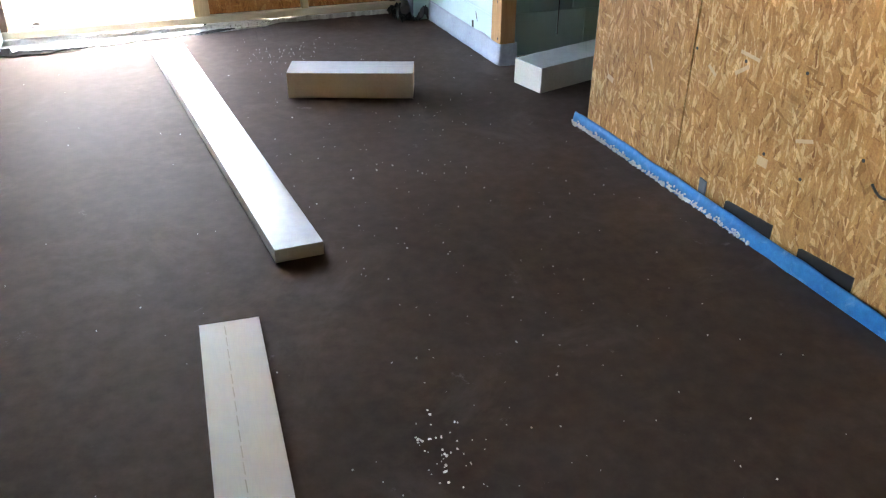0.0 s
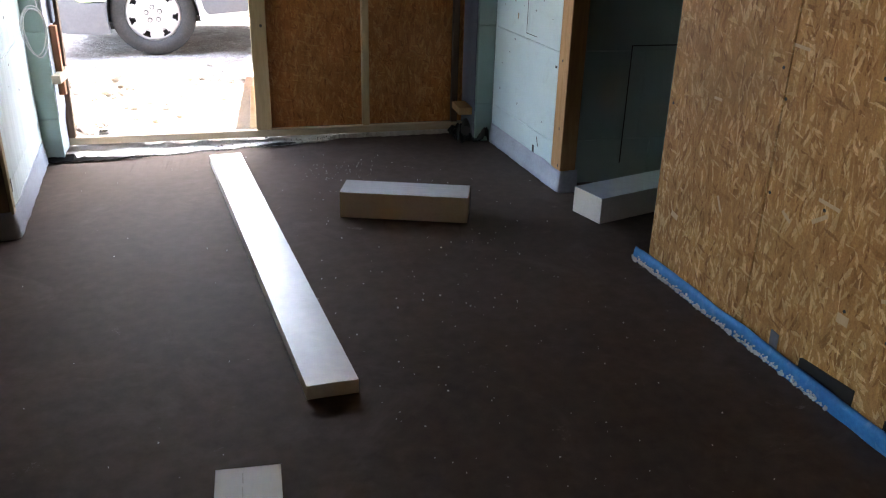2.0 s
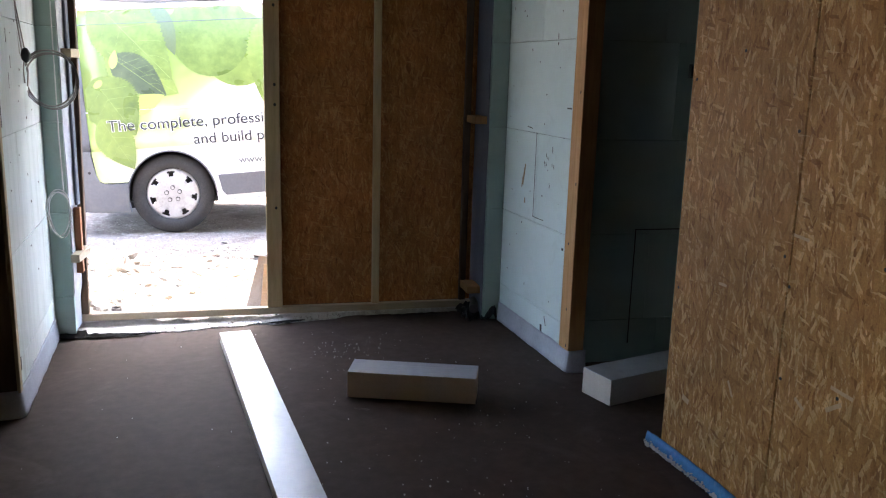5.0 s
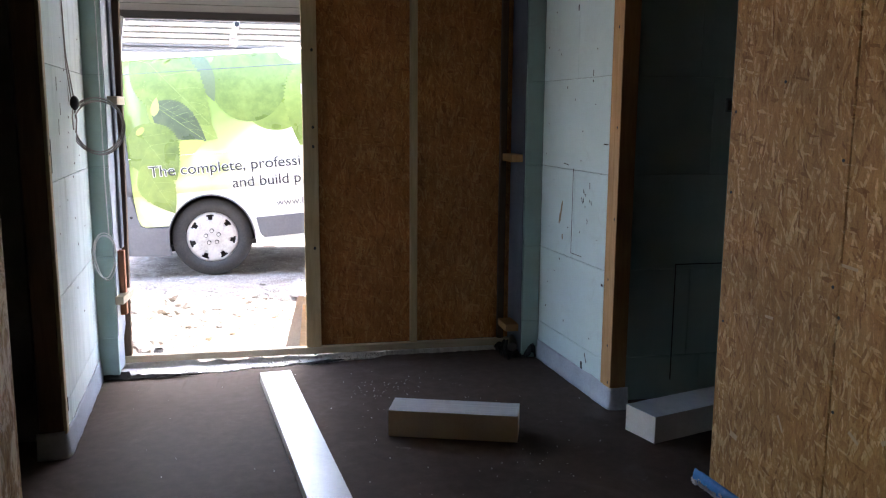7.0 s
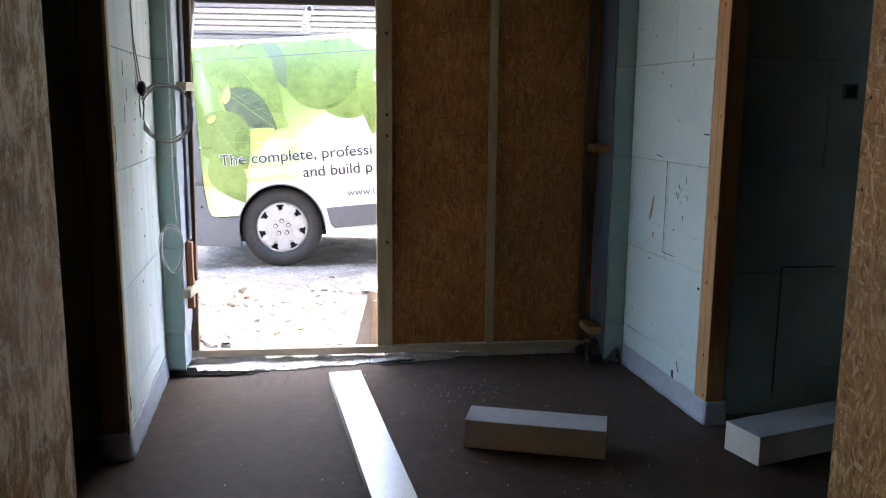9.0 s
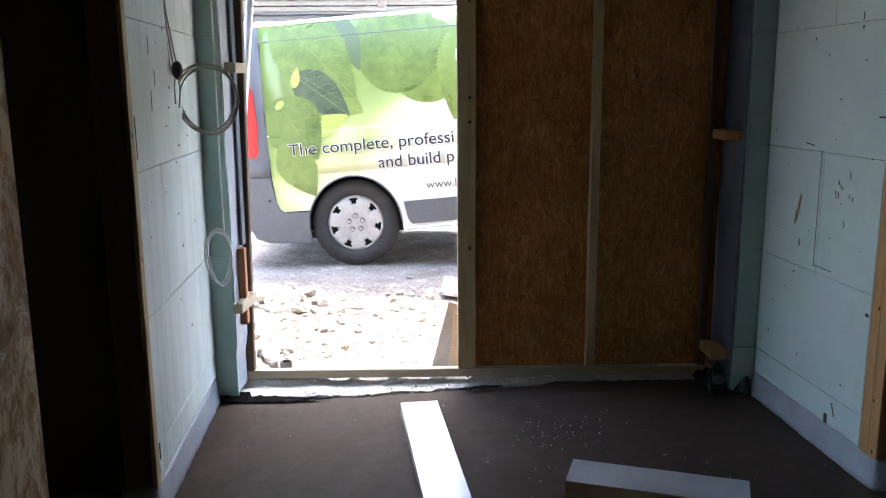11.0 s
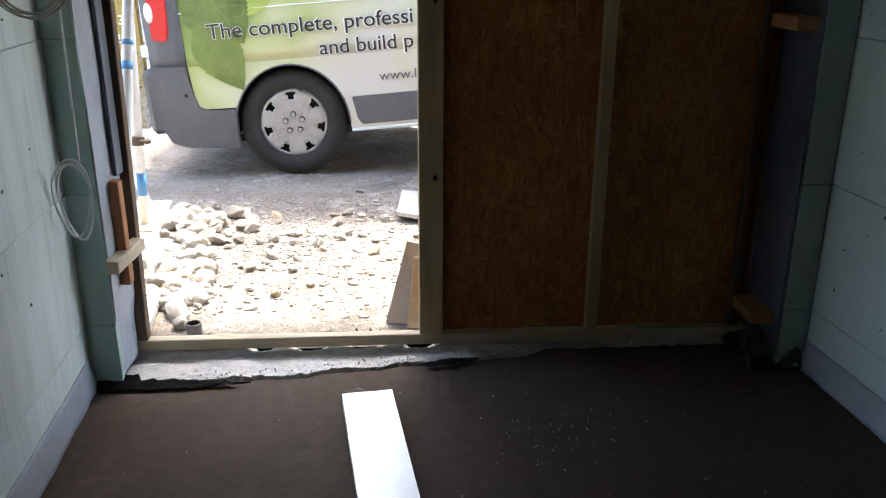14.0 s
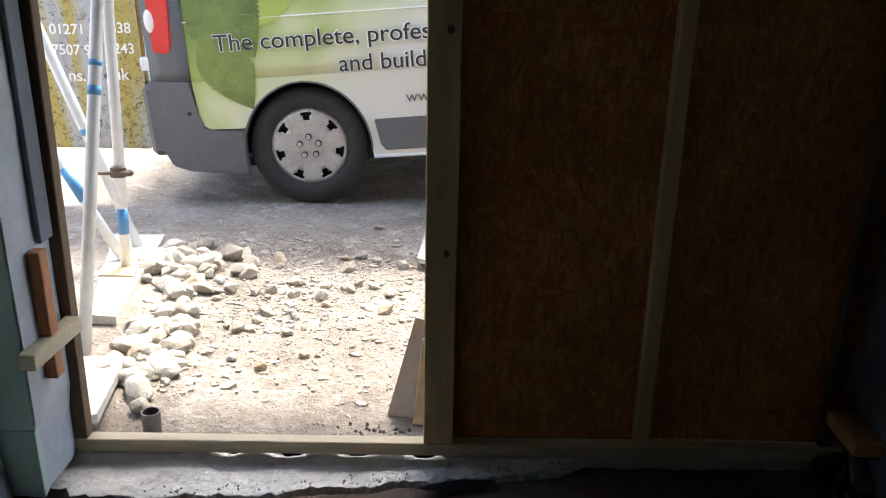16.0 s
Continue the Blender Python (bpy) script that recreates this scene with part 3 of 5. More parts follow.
bm = sheet(steps(END_Y + 0.004, 5.474, 12), steps(0.02, HIGH - 0.01, 30), lambda y, z: (-0.314 + 0.005 * noise1(y * 8, z * 3) - (0.012 if z < 0.22 else 0), y, z), 0.004, (1, 0, 0))
solo("reveal_left", bm, M_MEMBRANE, "pale blue membrane wrapped round the door reveal", "membrane", kind="structure")
# the wall above the doorway
bm = box(-0.62, 2.4, 5.577, 5.66, 2.345, HIGH)
solo("lintel", bm, M_PLASTER, "wall over the doorway", "lintel", kind="structure")
solo("head_beam", box(-0.34, 2.05, FRAME_Y, 5.575, 2.345, 2.415, 0.003), M_TIMBER, "dark timber head beam of the frame", "beam", kind="structure")


# skirting of folded membrane at the foot of the block walls
def skirting(name, line, high, out, label):
    """A folded strip along a floor line of points; it leans out at the foot. out: the way into the room for each point."""
    n = len(line)
    lens = [0.0]
    for a, b in zip(line, line[1:]):
        lens.append(lens[-1] + math.dist(a, b))
    def at(i, v):
        x, y = line[i]
        ox, oy = out[i]
        s = lens[i]
        lean = 0.003 + (0.013 + 0.005 * noise1(s * 9, 2.0)) * (1 - v) ** 1.6 + 0.004 * noise1(s * 14, v * 3)
        return (x + ox * lean, y + oy * lean, (high + 0.008 * noise1(s * 6, 7.0)) * v + 0.001)
    bm = sheet(range(n), steps(0, 1, 6), at)
    me = solo(name, bm, M_MEMBRANE, label, "skirting", kind="structure", smooth=True)
    so = me.modifiers.new("thickness", "SOLIDIFY")
    so.thickness = 0.003
    return me


ys_r = steps(END_Y - 0.005, JAMB_R + 0.008, 40)
ln = [(face_r(y), y) for y in ys_r] + [(face_r(JAMB_R) + 0.006, JAMB_R - 0.004), (face_r(JAMB_R) + 0.03, JAMB_R - 0.006), (face_r(JAMB_R) + 0.06, JAMB_R - 0.006), (face_r(JAMB_R) + 0.09, JAMB_R - 0.006)]
skirting("baseboard_right", ln, 0.115, [(-1, 0)] * 40 + [(-0.9, -0.4), (-0.6, -0.8), (0, -1), (0, -1), (0, -1)], "grey-blue membrane upstand along wall foot")
ys_l = steps(END_Y - 0.005, JAMB_L + 0.008, 40)
ln = [(face_l(y) + 0.001, y) for y in ys_l] + [(face_l(JAMB_L) - 0.012, JAMB_L - 0.006), (face_l(JAMB_L) - 0.05, JAMB_L - 0.008), (face_l(JAMB_L) - 0.12, JAMB_L - 0.008)]
skirting("baseboard_left", ln, 0.12, [(1, 0)] * 40 + [(0.9, -0.4), (0.5, -0.8), (0, -1), (0, -1)], "grey membrane upstand along wall foot")

# scuffs, gouges and small slots cut in the foam, each a little sunk plate
rs = random.Random(5)


def marks(name, spots, mat, label, face):
    """Small plates sunk in the foam: place along the wall, height, width, height and lean of each."""
    bm = bmesh.new()
    for a, z, w, h, *lean in spots:
        b = box(-0.002, 0.0014, -w / 2, w / 2, -h / 2, h / 2)
        tilt = lean[0] if lean else 0
        if face == "R":
            m = pose(face_r(a), a, z, 0, 0, 180 + RIGHT_TURN) @ pose(0, 0, 0, tilt, 0, 0)
        else:
            m = pose(face_l(a), a, z, 0, 0, LEFT_TURN) @ pose(0, 0, 0, tilt, 0, 0)
        moved(b, m)
        me = bpy.data.meshes.new("tmp")
        b.to_mesh(me)
        b.free()
        bm.from_mesh(me)
        bpy.data.meshes.remove(me)
    solo(name, bm, mat, label, "marks", kind="stuff")


spots = [(4.60, 1.70, 0.005, 0.03), (4.43, 1.34, 0.05, 0.006), (4.80, 2.05, 0.010, 0.03), (4.583, 0.185, 0.006, 0.055, 25), (4.629, 0.125, 0.022, 0.055, 5), (4.90, 1.215, 0.07, 0.004, -6), (4.42, 0.62, 0.02, 0.012)]
spots += [(rs.uniform(4.45, 5.2), rs.uniform(0.3, 2.1), rs.uniform(0.003, 0.008), rs.uniform(0.003, 0.012), rs.uniform(-30, 30)) for _ in range(26)]
spots += [(4.62 + rs.uniform(-0.09, 0.09), 0.98 + rs.uniform(-0.14, 0.14), 0.003, rs.uniform(0.008, 0.035), rs.uniform(-25, 25)) for _ in range(12)]
# saw cut round an inset piece of foam
spots += [(4.808, 0.96, 0.003, 0.47), (4.74, 0.727, 0.135, 0.003)]
marks("wall_scuffs", spots, M_SCUFF, "small dark scuffs and slots in the foam wall", "R")
marks("wall_gouges", [(4.958, 0.935, 0.016, 0.10, -14), (4.975, 0.90, 0.010, 0.06, -10), (4.945, 0.98, 0.010, 0.05, -12), (4.93, 0.80, 0.010, 0.03)], M_SCUFF_TAN, "tan gouges in the foam wall", "R")
spots = [(rs.uniform(4.3, 5.15), rs.uniform(0.25, 2.0), rs.uniform(0.004, 0.016), rs.uniform(0.003, 0.009), rs.uniform(-30, 30)) for _ in range(20)]
# a cluster of long dirty drips high on the wall
spots += [(4.48 + rs.uniform(-0.09, 0.09), 1.50 + rs.uniform(-0.12, 0.12), 0.0025, rs.uniform(0.02, 0.07), rs.uniform(-6, 6)) for _ in range(3)]
spots += [(4.21, 1.30, 0.006, 0.14), (4.21, 0.22, 0.012, 0.06), (4.19, 0.16, 0.01, 0.03)]
marks("left_wall_scuffs", spots, M_SCUFF, "small dark scuffs in the foam wall", "L")


# ---- jamb linings ----
jr = thing("door_lining", (face_r(JAMB_R), JAMB_R, 0.105), "orange-brown sawn timber door lining on wall end", "timber", "wall end linings", turn=(0, 0, RIGHT_TURN))
# own axes: face at x = 0, the wall lies behind it towards +y
part("plank", box(-0.004, 0.085, 0.0, 0.054, 0, HIGH - 0.115, 0.003), M_TIMBER, jr, local=True)
part("plank", box(-0.002, 0.083, 0.0555, 0.112, 0, HIGH - 0.115, 0.003), M_TIMBER, jr, local=True)
for z in (0.03, 0.22, 0.56, 0.87, 1.32, 1.8):
    b = bmesh.new()
    bmesh.ops.create_uvsphere(b, u_segments=8, v_segments=5, radius=0.006)
    moved(b, Matrix.Translation((-0.004, 0.018 + 0.05 * ((z * 7) % 1.0), z)) @ Matrix.Diagonal((0.15, 1, 1.4, 1)))
    part("knot", b, M_SCUFF, jr, local=True)
jl = thing("door_lining", (face_l(JAMB_L), JAMB_L, 0.11), "brown sawn timber door lining on wall end", "timber", "wall end linings", turn=(0, 0, LEFT_TURN))
# one lining in two tones: shaded near face dark, lit edge pale
part("plank", box(-0.105, -0.012, 0.0, 0.042, 0, HIGH - 0.12, 0.003), M_SHADETIMBER, jl, local=True)
part("edge_batten", box(-0.011, 0.004, -0.002, 0.042, 0, HIGH - 0.12, 0.002), M_STUD, jl, "timber edge strip toned pale for door light", local=True)
for z in (0.8, 1.2):
    b = bmesh.new()
    bmesh.ops.create_uvsphere(b, u_segments=8, v_segments=5, radius=0.006)
    moved(b, Matrix.Translation((0.004, 0.02, z)) @ Matrix.Diagonal((0.15, 1, 1.4, 1)))
    part("knot", b, M_SCUFF, jl, local=True)

# ---- strand board partitions ----
pa, pb = Vector((*PART_R[0], 0)), Vector((*PART_R[1], 0))
pdir = (pb - pa).normalized()
PTURN = math.degrees(math.atan2(pdir.y, pdir.x))
pr = thing("partition_right", (pa.x, pa.y, 0), "strand board partition with open joints and screw holes", "partition", kind="structure", turn=(0, 0, PTURN + 90))
# in its own axes: the face is x = 0, the room lies to -x, the board runs to -y
for a, b in ((0.0, -0.624), (-0.630, -1.85), (-1.8535, -2.62), (-2.6235, -3.84), (-3.8435, -5.9)):
    part("board", box(0.0, 0.015, b, a, 0.03, HIGH - 0.01, 0.0015), M_OSB_X, pr, local=True)
# black strip stands in for the shade between the two boards
part("joint_strip", box(0.006, 0.022, -0.6295, -0.6245, 0.03, HIGH - 0.01), M_BLACK, pr, "black strip for the shade in the open joint", local=True)
part("stud_frame", box(0.030, 0.11, -5.9, -0.004, 0.01, HIGH - 0.01), M_DECK, pr, local=True)
holes = [(-0.891, 0.578), (-1.052, 0.316), (-0.636, 0.858), (-0.60, 1.35), (-0.60, 0.95), (-0.645, 0.55), (-1.15, 0.62), (-1.22, 0.30), (-1.38, 0.9), (-1.42, 0.45), (-0.03, 1.2), (-0.03, 0.7), (-0.03, 1.5), (-1.0, 1.0), (-0.3, 1.6)]
for y, z in holes:
    b = bmesh.new()
    bmesh.ops.create_cone(b, cap_ends=True, segments=8, radius1=0.006, radius2=0.006, depth=0.002)
    moved(b, Matrix.Translation((-0.0004, y, z)) @ pose(0, 0, 0, 0, 90, 0))
    part("screw_hole", b, M_SCUFF, pr, local=True)
b = box(-0.0012, -0.0002, -1.075, -1.03, 0.272, 0.304)
part("pale_flake", b, M_FLAKE, pr, "pale torn flake of wood", local=True)
for y, z, w, h, lean in ((-0.142, 0.277, 0.045, 0.022, 12), (-0.665, 1.024, 0.07, 0.010, 4), (-0.905, 0.60, 0.09, 0.012, 4), (-0.88, 0.545, 0.07, 0.014, -35), (-0.30, 0.78, 0.045, 0.010, 0), (-0.40, 0.42, 0.06, 0.010, 60), (-0.74, 0.50, 0.05, 0.012, 30), (-1.2, 0.42, 0.07, 0.012, -20)):
    b = box(-0.0010, -0.0002, -w / 2, w / 2, -h / 2, h / 2)
    part("pale_flake", moved(b, pose(0, y, z, lean, 0, 0)), M_FLAKE, pr, local=True)
b = tube([(-0.003, -1.47 - 0.07 * k / 8, 0.40 - 0.018 * math.sin(k / 8 * 3) - 0.012 * k / 8) for k in range(9)], 0.004, 6)
part("tape_scrap", b, M_BLACK, pr, "curled black tape scrap", local=True)

pl = thing("partition_left", (PART_L, PART_L_END, 0), "strand board partition, dusty and scraped, brightened in place of light", "partition", kind="structure")
for a, b in ((PART_L_END, 2.62), (2.617, 1.42), (1.417, 0.30)):
    part("board", box(PART_L - 0.015, PART_L, b, a, 0.02, HIGH - 0.01, 0.0015), M_OSB_LIT_DUSTY, pl)
part("stud_frame", box(PART_L - 0.11, PART_L - 0.016, 0.30, PART_L_END - 0.004, 0.01, HIGH - 0.01), M_STUD, pl)

# flaps of membrane behind the foam strip, and the strip itself
for y0, y1, lab in ((-0.93, -1.16, ""), (-1.285, -1.505, "")):
    b = prism([(y0, 0.02), (y0, 0.085), (y0 - 0.01, 0.09), (y1, 0.105), (y1, 0.02)], "x", -0.006, -0.001)
    f = solo("membrane_flap", b, M_BLACK, "black membrane flap sticking up against board", "flap", "membrane flaps")
    f.matrix_basis = pose(pa.x, pa.y, 0, 0, 0, PTURN + 90)
b = prism([(-0.79, 0.02), (-0.785, 0.112), (-0.82, 0.108), (-0.822, 0.02)], "x", -0.009, -0.002)
solo("blue_tab", b, M_REVEAL, "small dark blue tab standing behind foam strip", "tab").matrix_basis = pose(pa.x, pa.y, 0, 0, 0, PTURN + 90)


def strip_at(s, k):
    y = 0.06 - s * 3.6
    wob = 0.006 * noise1(s * 18, 1.0) + 0.004 * noise1(s * 50, 5.0)
    h = 0.058 + 0.006 * noise1(s * 22, 8.0)
    prof = [(-0.012, 0.0), (-0.013, h * 0.5), (-0.012, h), (-0.020, h + 0.002), (-0.026, h * 0.7), (-0.028, h * 0.35), (-0.026, 0.0)]
    x, z = prof[k]
    return (x - wob * 0.6 - (0.008 if s < 0.01 else 0), y, z + 0.001)


b = sheet(steps(0, 1, 170), range(7), strip_at)
st = solo("foam_edge_strip", b, M_BLUE, "blue foam edge strip along partition foot, chewed edge", "foam strip", smooth=True)
st.matrix_basis = pose(pa.x, pa.y, 0, 0, 0, PTURN + 90)
bm = bmesh.new()
for k in range(380):
    s = rs.random() ** 1.3 * 0.62
    x, y, z = strip_at(s / 1.9, 5)
    q, h = rs.uniform(0.001, 0.004), rs.uniform(0.002, 0.010)
    z0 = 0.002 + abs(rs.gauss(0, 0.009))
    b = box(x - 0.0045 - rs.random() * 0.003, x + 0.002, y - q, y + q, z0, z0 + h, bm=bm)
part("torn_film", bm, M_CRUMB, st, "white torn plastic film flecks", local=True)

# ---- the timber screen in the doorway ----
scr = thing("timber_screen", (0.8, FRAME_Y, 0.0), "timber frame with strand board filling part of the doorway", "partition", kind="structure")
part("bottom_plate", box(-0.34, 2.02, FRAME_Y, FRAME_Y + 0.0455, 0.020, 0.062, 0.003), M_PLATE, scr, "pale timber bottom plate")
part("top_plate", box(-0.34, 2.02, FRAME_Y, FRAME_Y + 0.09, 2.30, 2.343, 0.003), M_PLATE, scr)
# this post's colour carries the shade of its unlit near face
part("post", moved(box(-0.343, -0.290, FRAME_Y, FRAME_Y + 0.045, 0.063, 2.299, 0.003), Matrix.Shear("XY", 4, (0.0145, 0.0))), M_SHADETIMBER, scr, "post toned dark for shade")
post = part("post", box(0.732, 0.822, FRAME_Y, FRAME_Y + 0.045, 0.063, 2.299, 0.003), M_STUD, scr)
part("stud", box(1.378, 1.421, FRAME_Y + 0.004, FRAME_Y + 0.088, 0.063, 2.299, 0.003), M_STUD, scr)
part("stud", box(1.945, 1.985, FRAME_Y + 0.01, FRAME_Y + 0.0445, 0.063, 2.299, 0.003), M_SHADETIMBER, scr, "dark brown stud")
part("board", box(0.738, 1.40, FRAME_Y + 0.046, FRAME_Y + 0.06, 0.063, 2.299, 0.001), M_OSB_Y, scr)
part("board", box(1.402, 2.022, FRAME_Y + 0.046, FRAME_Y + 0.06, 0.063, 2.299, 0.001), M_OSB_Y, scr)
for z in (0.68, 0.70 + 0.59, 1.405, 1.85):
    b = bmesh.new()
    bmesh.ops.create_uvsphere(b, u_segments=8, v_segments=5, radius=0.008)
    moved(b, Matrix.Translation((0.792, FRAME_Y, z)) @ Matrix.Diagonal((1, 0.15, 1.2, 1)))
    part("knot", b, M_SCUFF, scr)

part("back_board", box(1.90, 2.12, FRAME_Y + 0.098, FRAME_Y + 0.11, 0.0, 2.34), M_OSB_Y, scr)
part("back_board", box(0.78, 2.0, FRAME_Y + 0.092, FRAME_Y + 0.096, -0.03, 0.07), M_BLACK, scr)
# packers that hold the frame off the reveals
for x0, x1, z0, z1, y0, y1, mat, tilt in ((-0.318, -0.272, 0.43, 0.475, 5.225, FRAME_Y - 0.002, M_PLATE, 4), (-0.318, -0.262, 1.525, 1.57, 5.3, FRAME_Y - 0.002, M_PLATE, 3),
                                          (1.955, 2.035, 1.205, 1.25, 5.285, FRAME_Y - 0.002, M_TIMBER, 0), (1.945, 2.03, 0.155, 0.20, 5.30, FRAME_Y - 0.002, M_TIMBER, 0)):
    c = Vector(((x0 + x1) / 2, y0, (z0 + z1) / 2))
    bm = box(x0, x1, y0, y1, z0, z1, 0.0025)
    moved(bm, Matrix.Translation(c) @ pose(0, 0, 0, 0, 0, -tilt) @ Matrix.Translation(-c))
    solo("timber_packer", bm, mat, "short sawn timber packer between frame and reveal", "packer", "frame packers")
solo("red_batten", box(-0.312, -0.278, 5.34, 5.385, 0.345, 0.715, 0.0025), M_RED, "reddish offcut batten upright on the reveal", "batten")
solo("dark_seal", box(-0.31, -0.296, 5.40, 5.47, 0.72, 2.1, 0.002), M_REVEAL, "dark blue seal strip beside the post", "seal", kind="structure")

# crumpled membrane and pipe end in the corner
bm = sheet(steps(0, 1, 22), steps(0, 1, 14), lambda u, v: (1.92 + 0.2 * u, 5.22 + 0.26 * v, 0.012 + 0.11 * max(0, noise1(u * 4 + 2, v * 4)) + 0.06 * (u * v) + 0.03 * noise1(u * 13, v * 11)), 0.004)
solo("crumpled_membrane", bm, M_BLACK, "crumpled black membrane in the corner", "membrane")
bm = tube([(1.99, 5.30, 0.055), (2.03, 5.42, 0.075)], 0.03, 18)
solo("pipe_end", bm, M_PIPE, "dark pipe end poking from the corner", "pipe")

# ---- loose insulation ----


def slab(name, corners, high, top_mat, side_mat, label, category, chew=0.0015, seed=1):
    """A foil-faced strip: foam core with a facing laid on top. corners: near left, near right, far right, far left."""
    c = [Vector((*p, 0)) for p in corners]
    t = thing(name, (c[0].x, c[0].y, 0), label, category, "loose insulation")
    n = 60
    def core(u, v):
        p = (c[0].lerp(c[1], u)).lerp(c[3].lerp(c[2], u), v)
        return p
    us, vs = steps(0, 1, 6), steps(0, 1, n)
    b = sheet(us, vs, lambda u, v: core(u, v) + Vector((chew * noise1(v * 60, u * 9, seed), chew * noise1(v * 50, u * 7, seed + 3), high - 0.002)), high - 0.003)
    part("foam_core", b, side_mat, t)
    b = sheet(us, vs, lambda u, v: core(u, v) + Vector((0.8 * chew * noise1(v * 60, u * 9, seed + 1), chew * noise1(v * 50, u * 7, seed + 3), high + 0.0012 * noise1(v * 9, u * 2, seed))), 0.0015)
    part("facing", b, top_mat, t)
    return t


slab("insulation_strip", ((0.759, 2.647), (0.92, 2.654), (0.624, 5.082), (0.457, 5.06)), 0.05, M_FOIL, M_FOAM_PALE, "long foil-faced insulation strip lying on the floor", "insulation", 0.003, 1)
white_strip = slab("insulation_strip", ((0.455, 1.10), (0.622, 1.06), (0.659, 2.294), (0.493, 2.303)), 0.05, M_WHITEBOARD, M_FOAM_PALE, "white-faced insulation strip lying on the floor", "insulation", 0.002, 4)
a, b = Vector((0.525, 1.10, 0.0508)), Vector((0.562, 2.29, 0.0508))
for k in range(22):
    p, q = a.lerp(b, k / 22), a.lerp(b, (k + 0.72) / 22)
    part("pencil_dash", box(p.x - 0.0008, q.x + 0.0008, p.y, q.y, 0.0495, 0.0512 + 0.0006), M_PENCIL, white_strip)
slab("insulation_block", ((1.056, 4.134), (1.626, 3.947), (1.684, 4.113), (1.112, 4.302)), 0.126, M_FOIL, M_FOAM, "tan foam insulation block with silver foil top", "insulation", 0.001, 7)
slab("insulation_block", ((2.182, 4.010), (2.240, 3.820), (3.02, 4.06), (2.96, 4.25)), 0.128, M_FOIL, M_FOAM_PALE, "pale foam insulation block with foil top by the jamb", "insulation", 0.001, 9)

# white crumbs strewn over the floor
bm = bmesh.new()
for k in range(520):
    if k < 300:
        x, y = rs.gauss(1.35, 0.36), rs.uniform(1.0, 4.6)
    elif k < 380:
        x, y = rs.gauss(1.2, 0.16), rs.gauss(4.85, 0.12)
    elif k < 450:
        x, y = rs.gauss(0.965, 0.055), rs.gauss(1.67, 0.09)
    else:
        x, y = rs.uniform(-0.3, 2.1), rs.uniform(0.9, 5.15)
    if not (-0.3 < x < 2.2 and 0.6 < y < 5.2) or (1.0 < x < 1.7 and 3.9 < y < 4.33) or 0.4 < x < 0.95 and abs(x - 0.84 + (y - 2.65) * 0.123) < 0.1:
        continue
    r = rs.uniform(0.0012, 0.0034) * (1.5 if rs.random() < 0.08 or 380 <= k < 450 else 1)
    b = bmesh.new()
    bmesh.ops.create_icosphere(b, subdivisions=1, radius=r)
    moved(b, Matrix.Translation((x, y, r * 0.5)) @ pose(0, 0, 0, rs.uniform(0, 90), rs.uniform(0, 90), rs.uniform(0, 90)) @ Matrix.Diagonal((rs.uniform(0.6, 1.7), rs.uniform(0.5, 1), rs.uniform(0.4, 0.9), 1)))
    me = bpy.data.meshes.new("tmp")
    b.to_mesh(me)
    b.free()
    bm.from_mesh(me)
    bpy.data.meshes.remove(me)
solo("foam_crumbs", bm, M_CRUMB, "white foam crumbs strewn over the floor", "crumbs", kind="stuff")


# ---- cable coils ----
def coil(name, centre, rx, rz, turns, radius, mat, label, yaw, tails=()):
    t = thing(name, (centre[0], centre[1], centre[2] - rz), label, "cable coil")
    m = Matrix.Translation(centre) @ pose(0, 0, 0, 0, 0, yaw)
    pts = []
    for k in range(turns * 28):
        a = 2 * math.pi * k / 28
        turn_no = k / 28
        g = 1 + 0.055 * math.sin(turn_no * 2.3) + 0.03 * noise1(turn_no * 3, 4.0)
        pts.append(m @ Vector((rx * g * math.cos(a), 0.012 * math.sin(turn_no * 3.1) + 0.01 * math.sin(a * 2), rz * g * math.sin(a) + 0.006 * math.sin(turn_no * 4))))
    part("loop", tube(pts, radius, 6), mat, t, smooth=True)
    for k, line in enumerate(tails):
        part("tail", tube(line, radius, 6), mat, t, smooth=True)
    return t


tie = Vector((-0.375, 4.75, 1.53))
c1 = coil("cable_coil", (-0.284, 4.87, 1.412), 0.130, 0.132, 5, 0.0032, M_CABLE, "coiled grey electric cable hanging by the door", -14,
          [[(tie.x + 0.01 * k - 0.01, 4.75 + 0.012 * k, 1.53), (tie.x + 0.004 * k - 0.012, 4.70 + 0.008 * k, 1.75), (tie.x - 0.012 + 0.006 * k, 4.66 + 0.01 * k, 2.05), (tie.x - 0.01 + 0.008 * k, 4.64 + 0.012 * k, 2.40)] for k in range(3)]
          + [[(tie.x + 0.006, 4.76, 1.52), (tie.x + 0.004, 4.74, 1.46), (tie.x + 0.012, 4.715, 1.40)], [(tie.x + 0.012, 4.77, 1.51), (tie.x + 0.018, 4.765, 1.45), (tie.x + 0.014, 4.75, 1.385)]])
b = bmesh.new()
bmesh.ops.create_icosphere(b, subdivisions=2, radius=0.03)
moved(b, Matrix.Translation((tie.x + 0.012, 4.765, 1.525)) @ Matrix.Diagonal((0.7, 0.9, 1.2, 1)))
part("tape_knot", b, M_BLACK, c1, "black tape binding", smooth=True)
coil("cable_coil", (-0.332, 5.09, 0.722), 0.064, 0.120, 3, 0.0036, M_CLEAR, "coiled pale plastic cable hanging in the corner", -20,
     [[(-0.31, 5.12, 0.84), (-0.325, 5.17, 1.1), (-0.33, 5.2, 1.5), (-0.33, 5.21, 2.38)]])

